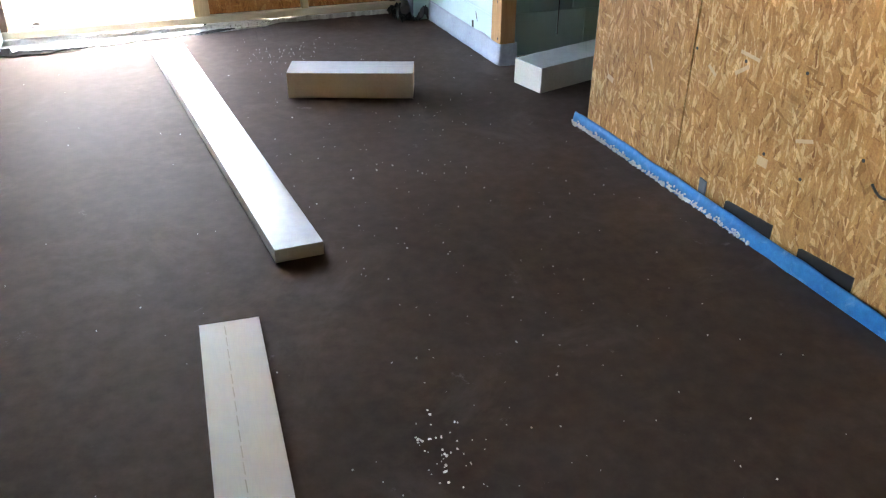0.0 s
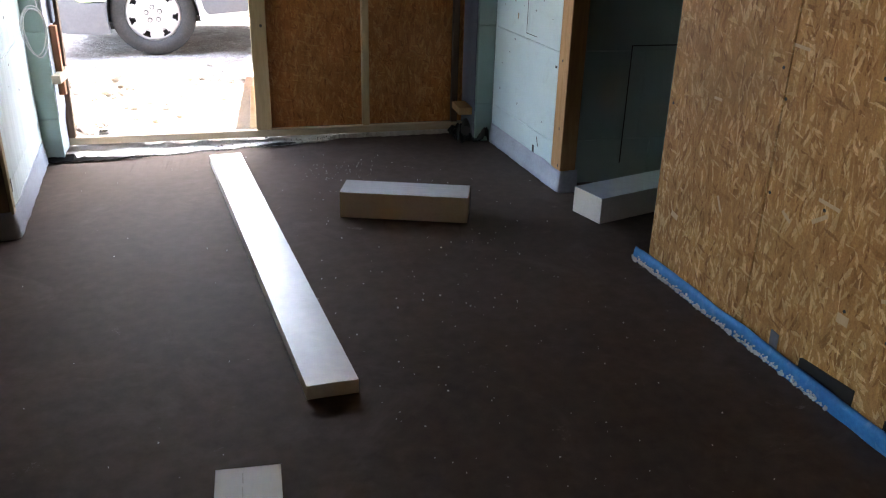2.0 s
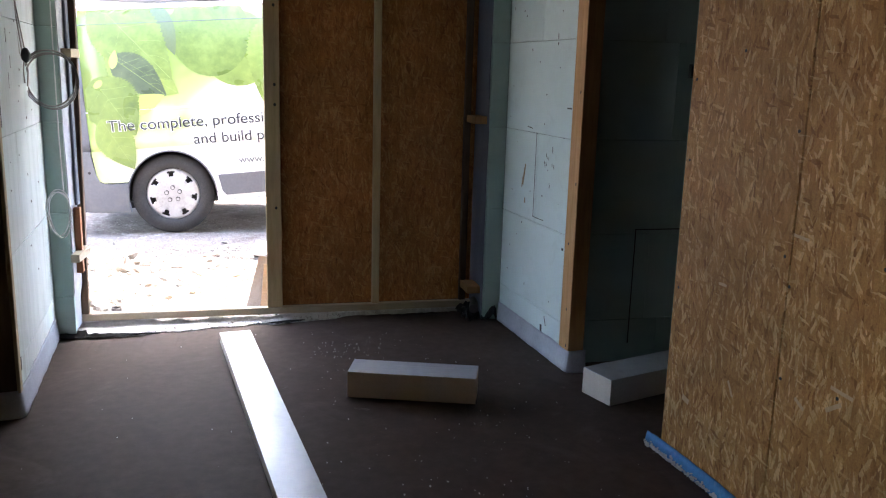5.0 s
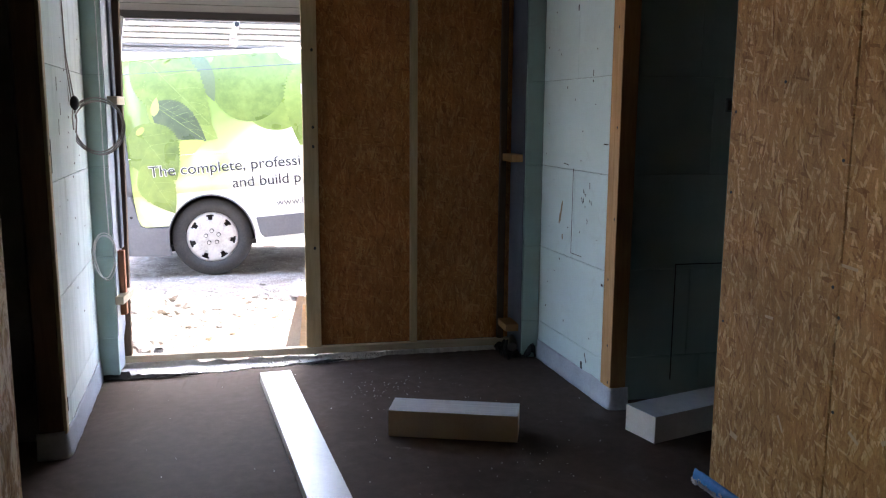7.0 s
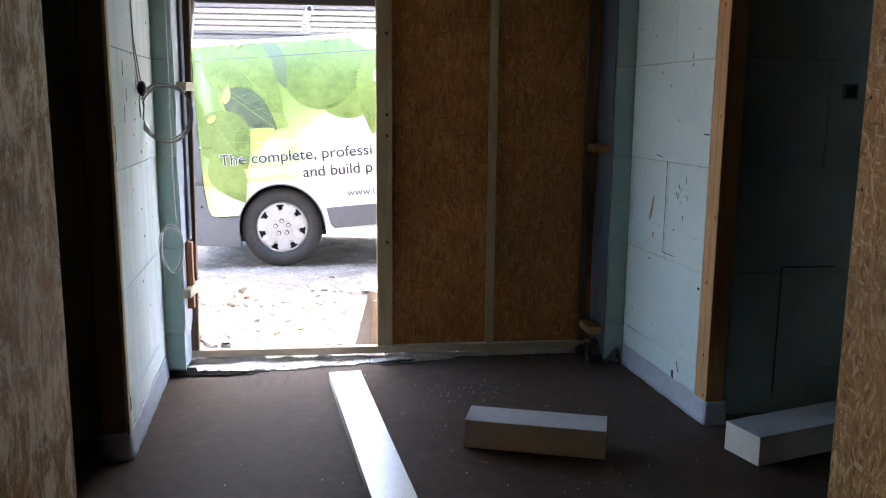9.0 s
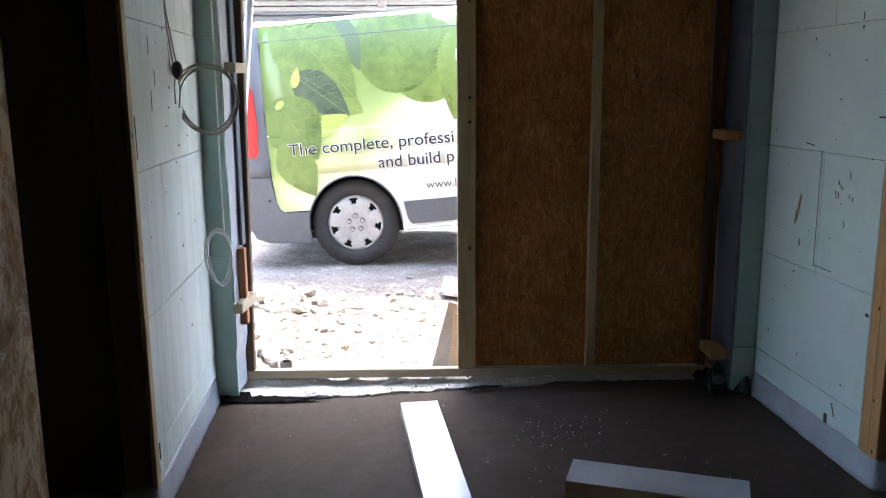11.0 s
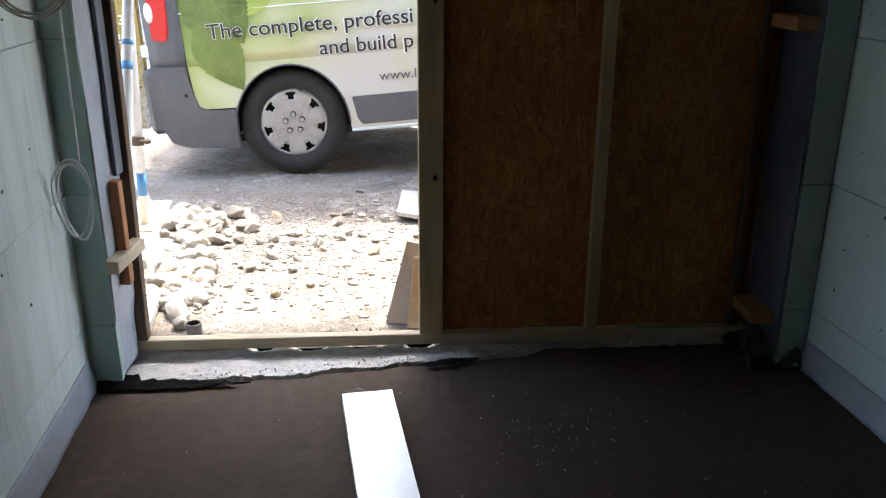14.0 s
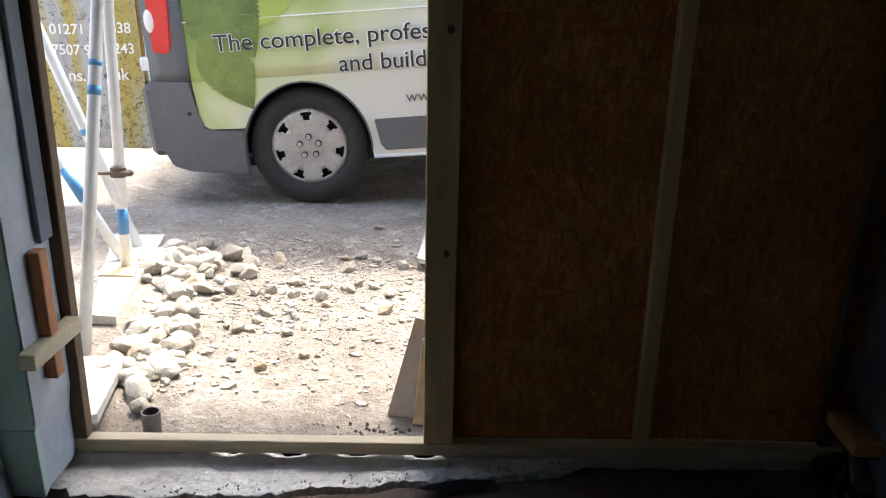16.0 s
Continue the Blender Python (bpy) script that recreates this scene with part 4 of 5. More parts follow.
# ---- yard ----


def yard(x, y):
    near = min(1.0, max(0.0, (y - 5.7) / 2.4))
    z = -0.045 + 0.068 * near + 0.012 * noise1(x * 1.3, y * 1.3) + 0.010 * noise1(x * 4.5, y * 4.5) + 0.006 * noise1(x * 14, y * 14)
    z += 0.05 * math.exp(-((x + 0.55) ** 2 / 0.12 + (y - 6.6) ** 2 / 0.7))
    if y > 12:
        z += min(0.0, -(y - 12) * 0.002)
    return z


gx = [-900, -300, -90, -30, -12, -7] + steps(-4.5, -2.0, 24) + steps(-1.95, 2.2, 150) + steps(2.3, 5, 24) + [8, 14, 35, 100, 320, 900]
gy = [5.6] + steps(5.62, 9.2, 140) + steps(9.3, 12.5, 30) + [14, 18, 26, 45, 100, 320, 900]
bm = sheet(gx, gy, lambda u, v: (u, v, yard(u, v)))
solo("ground", bm, M_DIRT, "dusty stony dirt yard strewn with chippings", "ground", kind="structure", smooth=False)
# unseen ground, made pale so it bounces daylight in through the rear opening
bm = bmesh.new()
for x0, x1, y0, y1 in ((-900, -4.3, -900, 5.6), (5.9, 900, -900, 5.6), (-4.3, 5.9, -900, BACK_Y - 0.25)):
    box(x0, x1, y0, y1, -0.12, -0.06, bm=bm)
solo("ground_around", bm, M_BOUNCE, "unseen ground round the building, pale to bounce daylight inside", "ground", kind="structure")


def rock_mesh(seed, rough=0.16):
    r = random.Random(seed)
    b = bmesh.new()
    pts = []
    for _ in range(30):
        v = Vector((r.gauss(0, 1), r.gauss(0, 1), r.gauss(0, 1))).normalized() * r.uniform(1 - rough, 1)
        pts.append(b.verts.new((v.x, v.y * r.uniform(0.75, 1), v.z * 0.75)))
    res = bmesh.ops.convex_hull(b, input=pts)
    junk = [g for g in res["geom_interior"] if isinstance(g, bmesh.types.BMVert)]
    bmesh.ops.delete(b, geom=junk, context="VERTS")
    bmesh.ops.bevel(b, geom=b.edges[:], offset=0.035, segments=1, affect="EDGES")
    me = bpy.data.meshes.new("stone")
    b.to_mesh(me)
    b.free()
    me.materials.append(M_ROCK)
    return me


ROCKS = [rock_mesh(k) for k in range(9)]
rr = random.Random(11)
for k in range(250):
    if k < 110:      # heap beside the scaffold feet
        x, y, s = rr.gauss(-0.42, 0.12), rr.gauss(7.02, 0.15), rr.uniform(0.026, 0.066)
    elif k < 190:   # line of rubble nearer the door
        x, y, s = rr.gauss(-0.34, 0.07), rr.choice((rr.gauss(6.08, 0.14), rr.uniform(5.9, 6.8))), rr.uniform(0.02, 0.066)
    else:
        x, y, s = rr.gauss(0.25, 0.35), rr.gauss(6.75, 0.35), rr.uniform(0.012, 0.042)
    if x < -0.72 + (0.25 if y < 6.4 else 0):
        continue
    ob = new("stone", rr.choice(ROCKS))
    ob.matrix_basis = pose(x, y, yard(x, y) + s * 0.35 + (0.045 * math.exp(-((x + 0.42) ** 2 + (y - 7.02) ** 2) / 0.02) * rr.random() if k < 110 else 0), rr.uniform(-25, 25), rr.uniform(-25, 25), rr.uniform(0, 360)) @ Matrix.Diagonal((s * rr.uniform(0.8, 1.4), s, s * rr.uniform(0.7, 1.1), 1))
    tagged(ob, "pale grey broken stone lying in the yard", "stone", "rubble in the yard")
# single larger stones lying clear of the heaps
for x, y, s in ((-0.351, 5.99, 0.068), (-0.222, 6.03, 0.048), (-0.41, 5.86, 0.035), (-0.13, 6.22, 0.026), (0.088, 6.937, 0.040), (0.548, 6.83, 0.038), (0.47, 6.90, 0.030), (0.376, 7.28, 0.040), (0.30, 7.25, 0.028), (-0.254, 7.38, 0.036), (-0.18, 7.15, 0.030), (0.44, 7.72, 0.030)):
    ob = new("stone", rr.choice(ROCKS))
    ob.matrix_basis = pose(x, y, yard(x, y) + s * 0.3, rr.uniform(-20, 20), rr.uniform(-20, 20), rr.uniform(0, 360)) @ Matrix.Diagonal((s * 1.25, s, s * 0.7, 1))
    tagged(ob, "pale grey broken stone lying in the yard", "stone", "rubble in the yard")
# chippings past counting
bm = bmesh.new()
for k in range(7000):
    x, y = rr.uniform(-1.8, 1.6), 5.7 + 3.2 * rr.random() ** 1.1
    if k % 3 == 0:
        x, y = rr.gauss(0.1, 0.35), rr.gauss(6.9, 0.35)
    if y < 5.68:
        continue
    big = rr.random() < 0.10
    s = rr.uniform(0.002, 0.009) * (3.0 if big else 1)
    z = yard(x, y)
    a = rr.uniform(0, 6.28)
    ca, sa = math.cos(a) * s, math.sin(a) * s
    lo = [bm.verts.new((x + ca * u - sa * v * 0.6, y + sa * u + ca * v * 0.6, z - 0.003)) for u, v in ((1, 0.2), (0.1, 1), (-1, -0.1), (0, -1))]
    tp = [bm.verts.new((x + 0.6 * (ca * u - sa * v * 0.6) + rr.uniform(-0.2, 0.2) * s, y + 0.6 * (sa * u + ca * v * 0.6), z + s * (rr.uniform(0.18, 0.34) if big else rr.uniform(0.3, 0.7)))) for u, v in ((1, 0.2), (0.1, 1), (-1, -0.1), (0, -1))]
    bm.faces.new(tp)
    for i in range(4):
        bm.faces.new((lo[i], lo[(i + 1) % 4], tp[(i + 1) % 4], tp[i]))
solo("chippings", bm, surface("chips", (0.26, 0.23, 0.20), (0.38, 0.35, 0.315), (0.52, 0.49, 0.455), 0.9, 0, 7, 60, spec=0.2), "small pale stone chippings over the dirt", "chippings", kind="stuff")


# dark clods and broken bits close to the frame
rk = random.Random(31)
bm = bmesh.new()
for k in range(60):
    x, y = (rk.uniform(0.42, 0.72), rk.uniform(5.66, 5.76)) if k < 34 else (rk.gauss(0.12, 0.22), rk.gauss(6.55, 0.25))
    r, z = rk.uniform(0.004, 0.014), yard(x, y)
    ring = [bm.verts.new((x + r * rk.uniform(0.6, 1.3) * math.cos(a), y + r * rk.uniform(0.6, 1.2) * math.sin(a), z - 0.003)) for a in (0.2, 1.5, 2.7, 3.9, 5.2)]
    top = bm.verts.new((x + rk.uniform(-0.4, 0.4) * r, y, z + r * rk.uniform(0.6, 1.1)))
    for a, b in zip(ring, ring[1:] + ring[:1]):
        bm.faces.new((a, b, top))
solo("dark_clods", bm, surface("clods", (0.05, 0.044, 0.038), (0.085, 0.075, 0.065), (0.13, 0.118, 0.105), 0.9, 0, 9, 60), "dark clods and slate bits on the dirt", "clods", kind="stuff")


# flat pale flakes of stone trodden into the dirt
bm = bmesh.new()
for k in range(800):
    x, y, s = rr.uniform(-0.5, 1.05), 5.85 + 1.7 * rr.random() ** 0.8, rr.uniform(0.004, 0.016) * (2.4 if k % 11 == 0 else 1)
    z = yard(x, y)
    a0, n = rr.uniform(0, 6.28), rr.choice((5, 6))
    ring = [(s * rr.uniform(0.7, 1.3) * math.cos(a0 + 6.283 * i / n), 0.8 * s * rr.uniform(0.7, 1.2) * math.sin(a0 + 6.283 * i / n)) for i in range(n)]
    lift, tx, ty = rr.uniform(0.003, 0.009), rr.uniform(-0.2, 0.2), rr.uniform(-0.2, 0.2)
    lo = [bm.verts.new((x + u, y + v, z - 0.006)) for u, v in ring]
    tp = [bm.verts.new((x + 0.85 * u, y + 0.85 * v, z + lift + tx * u + ty * v)) for u, v in ring]
    bm.faces.new(tp)
    for i in range(n):
        bm.faces.new((lo[i], lo[(i + 1) % n], tp[(i + 1) % n], tp[i]))
solo("stone_flakes", bm, M_ROCK, "flat pale stone flakes trodden into the dirt", "stone flakes", kind="stuff")


# boards under the scaffold, offcuts by the door, pipe stub
def pad(name, outline, thick, label, lift=0.0):
    z = max(yard(x, y) for x, y in outline) + 0.004 + lift
    solo(name, prism(outline, "z", z - 0.004, z + thick), M_PADS, label, "board", "boards in the yard")


pad("scaffold_board", [(-0.65, 6.38), (-0.535, 6.37), (-0.66, 7.40), (-0.92, 7.39)], 0.035, "pale dusty board under the scaffold feet")
pad("scaffold_board", [(-0.56, 6.06), (-0.39, 6.07), (-0.335, 5.66), (-0.43, 5.64)], 0.03, "pale dusty board lying by the doorway")
pad("white_board", [(0.665, 7.15), (1.3, 6.75), (1.45, 7.3), (0.70, 7.62)], 0.02, "white board lying flat in the yard", 0.02)
z = max(yard(x, y) for x, y in [(-0.65, 6.38), (-0.535, 6.37), (-0.66, 7.40), (-0.92, 7.39)]) + 0.0395
solo("plywood_pad", prism([(-0.77, 6.80), (-0.612, 6.795), (-0.63, 6.94), (-0.80, 6.945)], "z", z, z + 0.009), M_FLAKE, "small tan plywood pad under the scaffold leg", "pad")
bm = box(0, 0.16, 0, 0.012, 0, 0.36, 0.001)
moved(bm, pose(0.60, 5.80, -0.03, -12, 14, -8))
solo("plasterboard_offcut", bm, M_PADS, "grey board offcut leaning beside the screen", "offcut")
bm = box(0, 0.05, 0, 0.02, 0, 0.30, 0.002)
moved(bm, pose(0.69, 5.74, -0.03, -10, 6, 0))
solo("timber_offcut", bm, M_PLATE, "pale timber offcut leaning beside the screen", "offcut")
pipe = bmesh.new()
for rad, zz in ((0.031, None),):
    a = [[pipe.verts.new((-0.165 + q * math.cos(2 * math.pi * k / 20), 5.675 + q * math.sin(2 * math.pi * k / 20), z)) for k in range(20)] for q, z in ((0.031, -0.08), (0.031, 0.045), (0.026, 0.045), (0.026, -0.08))]
    for r, s in zip(a, a[1:]):
        for k in range(20):
            pipe.faces.new((r[k], r[(k + 1) % 20], s[(k + 1) % 20], s[k]))
solo("pipe_stub", pipe, M_PIPE, "dark drain pipe stub standing in the dirt", "pipe", smooth=False)

# ---- scaffold ----


def pole(name, a, b, label, bands=()):
    a, b = Vector(a), Vector(b)
    t = thing(name, a, label, "scaffold tube", "scaffold")
    part("shaft", tube([a, a.lerp(b, 0.33), a.lerp(b, 0.66), b], 0.0242, 14), M_TUBE, t, smooth=True)
    for f0, f1 in bands:
        part("paint_band", tube([a.lerp(b, f0), a.lerp(b, f1)], 0.0248, 14), M_TUBEBLUE, t, "worn blue paint band", smooth=True)
    return t


pole("scaffold_tube", (-0.579, 6.133, -0.03), (-0.466, 6.75, 2.14), "grey scaffold tube with blue paint smear beside the doorway", ((0.452, 0.468), (0.50, 0.51)))
leg = pole("scaffold_tube", (-0.69, 6.92, 0.03), (-0.60, 7.0, 2.7), "grey scaffold leg standing on a board", ((0.075, 0.12),))
pole("scaffold_tube", (-0.735, 7.22, 0.06), (-1.35, 7.2, 1.95), "grey diagonal scaffold brace", ((0.30, 0.315),))
pole("scaffold_tube", (-0.742, 7.02, 0.075), (-1.30, 7.05, 1.13), "short scaffold brace with blue paint", ((0.265, 0.41),))
cl = thing("scaffold_clamp", (-0.68, 6.92, 0.5), "rusty steel scaffold coupler bolted on tube", "coupler", "scaffold")
part("collar", tube([(-0.677, 6.925, 0.50), (-0.675, 6.927, 0.545)], 0.036, 14), M_STEEL, cl)
part("bolt", tube([(-0.76, 6.90, 0.52), (-0.60, 6.90, 0.525)], 0.009, 8), M_STEEL, cl)
part("nut", tube([(-0.628, 6.90, 0.523), (-0.61, 6.90, 0.524)], 0.017, 6), M_STEEL, cl)

# ---- the van ----
VAN = thing("van", (0.0, 8.06, 0.385), "parked panel van with green leaf print, grey bumper", "van", turn=(0, -4.6, 0))
# own axes: x towards its front, z up from the hub's height, y = 0 the near side, +y across


def side_y(z):
    """The near side bows out a little at the belt and leans in above."""
    return 0.012 * (0.35 - z) ** 2 if z < 0.35 else 0.10 * ((z - 0.35) / 1.25) ** 2.2


def arch(cx, r, n=18):
    return [(cx + r * math.cos(math.pi - math.pi * k / n), -0.02 + r * 1.08 * math.sin(math.pi * k / n)) for k in range(n + 1)]


def vpart(name, bm, mat, label="", parent=VAN, smooth=False):
    return part(name, bm, mat, parent, label, local=True, smooth=smooth)


low = [(-0.63, 0.42)] + [(-0.605, 0.22), (-0.585, 0.165), (-0.55, 0.145), (-0.355, 0.14)]
ar = [(x, z) for x, z in arch(0.0, 0.374) if z > 0.14 or x > 0]
low += ar + [(0.381, -0.075)] + [(2.70, -0.075)] + arch(3.1, 0.365) + [(3.85, -0.02), (3.86, 0.42)]
vpart("side_panel", prism(low, "y", 0.0, 0.03), M_WRAP, "printed lower side panel")
us, vs = [-0.63, -0.3, 0.1, 0.6, 1.2, 1.8, 2.4, 2.9], steps(0.42, 1.60, 14)
vpart("upper_panel", sheet(us, vs, lambda u, v: (u + (0.012 * (v - 0.42) if u < -0.6 else 0), side_y(v), v), 0.02, (0, -1, 0)), M_WRAP, "leaf-printed upper side panel", smooth=True)
# shell: far side, roof, bonnet, floor pan
vpart("far_side", box(-0.84, 3.8, 1.88, 1.92, -0.07, 0.45), M_WHITE)
vpart("far_side", sheet([-0.84, 2.9], vs, lambda u, v: (u, 1.92 - side_y(v), v), 0.02, (0, 1, 0)), M_WHITE)
vpart("roof", sheet([-0.83, -0.7, -0.5, 0.5, 1.5, 2.3, 2.75], steps(0, 1, 12), lambda u, v: (u, 0.095 + 1.73 * v, 1.60 + 0.075 * math.sin(math.pi * v) - (0.05 if u > 2.7 else 0) - (0.03 if u < -0.8 else 0)), 0.015), M_WHITE, smooth=True)
vpart("windscreen", sheet([0, 1], steps(0.1, 1.8, 6), lambda u, v: (2.75 + 0.85 * u, v, 1.58 - 0.85 * u), 0.01, (0.7, 0, 0.7)), M_GLASS)
vpart("bonnet", sheet(steps(0, 1, 5), steps(0.06, 1.86, 6), lambda u, v: (3.58 + 0.38 * u, v, 0.74 - 0.30 * u * u), 0.02), M_WHITE)
vpart("nose", box(3.8, 3.98, 0.05, 1.87, -0.12, 0.46, 0.03), M_BUMPER)
vpart("cab_side", prism([(2.86, 0.40), (3.86, 0.40), (3.6, 0.74), (2.86, 0.80)], "y", 0.01, 0.04), M_WHITE)
vpart("cab_window", prism([(2.86, 0.80), (3.52, 0.74), (2.86, 1.42)], "y", 0.03, 0.05), M_GLASS)
vpart("floor_pan", box(-0.75, 3.85, 0.08, 1.84, -0.10, -0.05), M_DARKHOLE)
vpart("wheel_well", prism(arch(0.0, 0.40) + [(0.40, -0.10), (-0.40, -0.10)], "y", 0.20, 0.5), M_DARKHOLE)
n = 24
well = bmesh.new()
inner = [well.verts.new((x, 0.012, z)) for x, z in arch(0.0, 0.371, n)]
outer = [well.verts.new((x * 1.0, 0.24, z)) for x, z in arch(0.0, 0.371, n)]
for i in range(n):
    well.faces.new((inner[i], inner[i + 1], outer[i + 1], outer[i]))
vpart("arch_liner", well, M_DARKHOLE)
# dark arch lip
vpart("arch_lip", tube([(x, -0.001, z) for x, z in arch(0.0, 0.375, 26)], 0.006, 6), M_BUMPER, smooth=True)
# rear corner: grey quarter, bumper, lamp
vpart("rear_pillar", sheet([-0.845, -0.78, -0.70, -0.622], vs, lambda u, v: (u + (0.012 * (v - 0.42) if u > -0.63 else 0) - 0.01 * (u < -0.8), side_y(v) + 0.25 * max(0, -0.76 - u) ** 1.0 - 0.002, v), 0.02, (0, -1, 0)), M_BUMPER, "dark grey rear corner panel", smooth=True)
bump_line = [(-0.86, 0.44), (-0.628, 0.425), (-0.612, 0.22), (-0.592, 0.155), (-0.552, 0.134), (-0.355, 0.128), (-0.368, -0.03), (-0.36, -0.13), (-0.70, -0.095), (-0.80, -0.055), (-0.845, 0.05), (-0.872, 0.30)]
b = prism(bump_line, "y", -0.014, 0.06)
bmesh.ops.bevel(b, geom=b.edges[:], offset=0.008, segments=2, affect="EDGES")
bumper = vpart("bumper", b, M_BUMPER, "scuffed dark grey plastic bumper")
vpart("bumper_back", box(-0.93, -0.80, 0.03, 1.88, 0.0, 0.42, 0.03), M_BUMPER)
b = tube([(-0.655, -0.017, 0.245), (-0.655, -0.010, 0.245)], 0.012, 10)
vpart("bumper_plug", b, M_DARKHOLE, parent=bumper)
b = prism([(-0.81, 0.60), (-0.715, 0.585), (-0.70, 0.62), (-0.685, 0.85), (-0.69, 1.08), (-0.705, 1.14), (-0.79, 1.16), (-0.80, 0.9)], "y", -0.008, 0.13)
bmesh.ops.bevel(b, geom=b.edges[:], offset=0.01, segments=2, affect="EDGES")
lamp = vpart("tail_lamp", b, M_LAMP, "red tail lamp")
b = bmesh.new()
bmesh.ops.create_uvsphere(b, u_segments=12, v_segments=8, radius=0.05)
moved(b, Matrix.Translation((-0.80, 0.002, 0.77)) @ Matrix.Diagonal((0.6, 0.6, 1.3, 1)))
vpart("clear_lens", b, M_LAMPWHITE, parent=lamp, smooth=True)
for z in (0.50, 1.22):
    vpart("hinge", box(-0.90, -0.845, 0.02, 0.08, z, z + 0.075, 0.006), M_WHITE, "white door hinge")
# side cladding and sill
b = prism([(0.40, 0.145), (1.9, 0.155), (1.9, -0.035), (0.455, -0.04), (0.425, 0.0)], "y", -0.012, 0.004)
bmesh.ops.bevel(b, geom=b.edges[:], offset=0.005, segments=2, affect="EDGES")
vpart("side_cladding", b, M_BUMPER, "dark grey side rubbing panel")
vpart("sill", tube([(0.38, 0.0, -0.072), (2.7, 0.0, -0.072)], 0.012, 8), M_WHITE, smooth=True)
# body creases and seams
# white here is the highlight along the crease, put into its colour
vpart("crease", tube([(-0.62, side_y(0.75) - 0.002, 0.75), (2.6, side_y(0.75) - 0.002, 0.75)], 0.0035, 6), M_INKWHITE, "pressed crease line with its highlight painted white", smooth=True)
vpart("gutter", tube([(-0.62, side_y(1.47) - 0.001, 1.47), (2.7, side_y(1.47) - 0.001, 1.47)], 0.004, 6), M_BUMPER, smooth=True)
vpart("panel_seam", tube([(-0.617 + 0.012 * 0.9, side_y(1.45) - 0.0015, 1.45), (-0.621, side_y(0.9) - 0.0015, 0.9), (-0.623, -0.001, 0.43), (-0.608, -0.001, 0.22), (-0.588, -0.001, 0.16), (-0.55, -0.001, 0.14), (-0.36, -0.001, 0.134)], 0.003, 6), M_DARKHOLE)


# wheels
def wheel(x, y, face):
    """A tyre with a seven-spoke plastic cover; face -1 shows to the near side."""
    b = bmesh.new()
    prof = [(0.225, 0.02), (0.24, 0.0), (0.29, -0.006), (0.332, 0.008), (0.350, 0.035), (0.354, 0.10), (0.350, 0.165), (0.338, 0.19), (0.225, 0.18)]
    n = 56
    rings = [[b.verts.new((x + r * math.cos(2 * math.pi * k / n), y - face * d, r * math.sin(2 * math.pi * k / n))) for r, d in prof] for k in range(n)]
    for k in range(n):
        p, q = rings[k], rings[(k + 1) % n]
        for i in range(len(prof) - 1):
            b.faces.new((p[i], p[i + 1], q[i + 1], q[i]))
    w = vpart("wheel", b, M_TYRE, "black tyre", smooth=True)
    vpart("rim", moved(tube([(x, y - face * 0.05, 0), (x, y - face * 0.11, 0)], 0.222, 40), Matrix()), M_DARKHOLE, parent=w)
    # cover: a dished disc with seven windows
    b = bmesh.new()
    seg = 112
    radii = [0.0, 0.05, 0.095, 0.125, 0.155, 0.185, 0.205, 0.228]
    dish = [0.004, 0.004, 0.012, 0.008, 0.004, 0.002, 0.004, 0.016]
    grid = []
    for r, d in zip(radii, dish):
        grid.append([b.verts.new((x + r * math.cos(2 * math.pi * k / seg), y - face * (d + 0.006), r * math.sin(2 * math.pi * k / seg))) for k in range(seg)] if r else [b.verts.new((x, y - face * (d + 0.006), 0))])
    for k in range(seg):
        j = (k + 1) % seg
        b.faces.new((grid[0][0], grid[1][k], grid[1][j]))
        for i in range(1, len(radii) - 1):
            a = abs(((k - 4) % 16) - 7.5)
            half = {4: 2.2, 5: 3.1}.get(i, 0)
            if half and a < half:
                continue
            b.faces.new((grid[i][k], grid[i][j], grid[i + 1][j], grid[i + 1][k]))
    cover = vpart("hubcap", b, M_HUB, "scratched silver plastic wheel cover", parent=w, smooth=True)
    so = cover.modifiers.new("thickness", "SOLIDIFY")
    so.thickness = 0.006
    for k in range(5):
        a = 2 * math.pi * (k + 0.25) / 5 * 1.0 + math.pi / 2 - 2 * math.pi * 0.25 / 5
        c = (x + 0.058 * math.cos(a), 0.058 * math.sin(a))
        vpart("wheel_nut", tube([(c[0], y + face * 0.006, c[1]), (c[0], y - face * 0.012, c[1])], 0.019, 10), M_DARKHOLE, parent=w)
        vpart("nut_cap", tube([(c[0], y + face * 0.009, c[1]), (c[0], y - face * 0.013, c[1])], 0.0145, 10), M_HUB, parent=w)


for wx, wy, f in ((0.0, 0.035, -1), (3.1, 0.035, -1), (0.0, 1.885, 1), (3.1, 1.885, 1)):
    wheel(wx, wy, f)


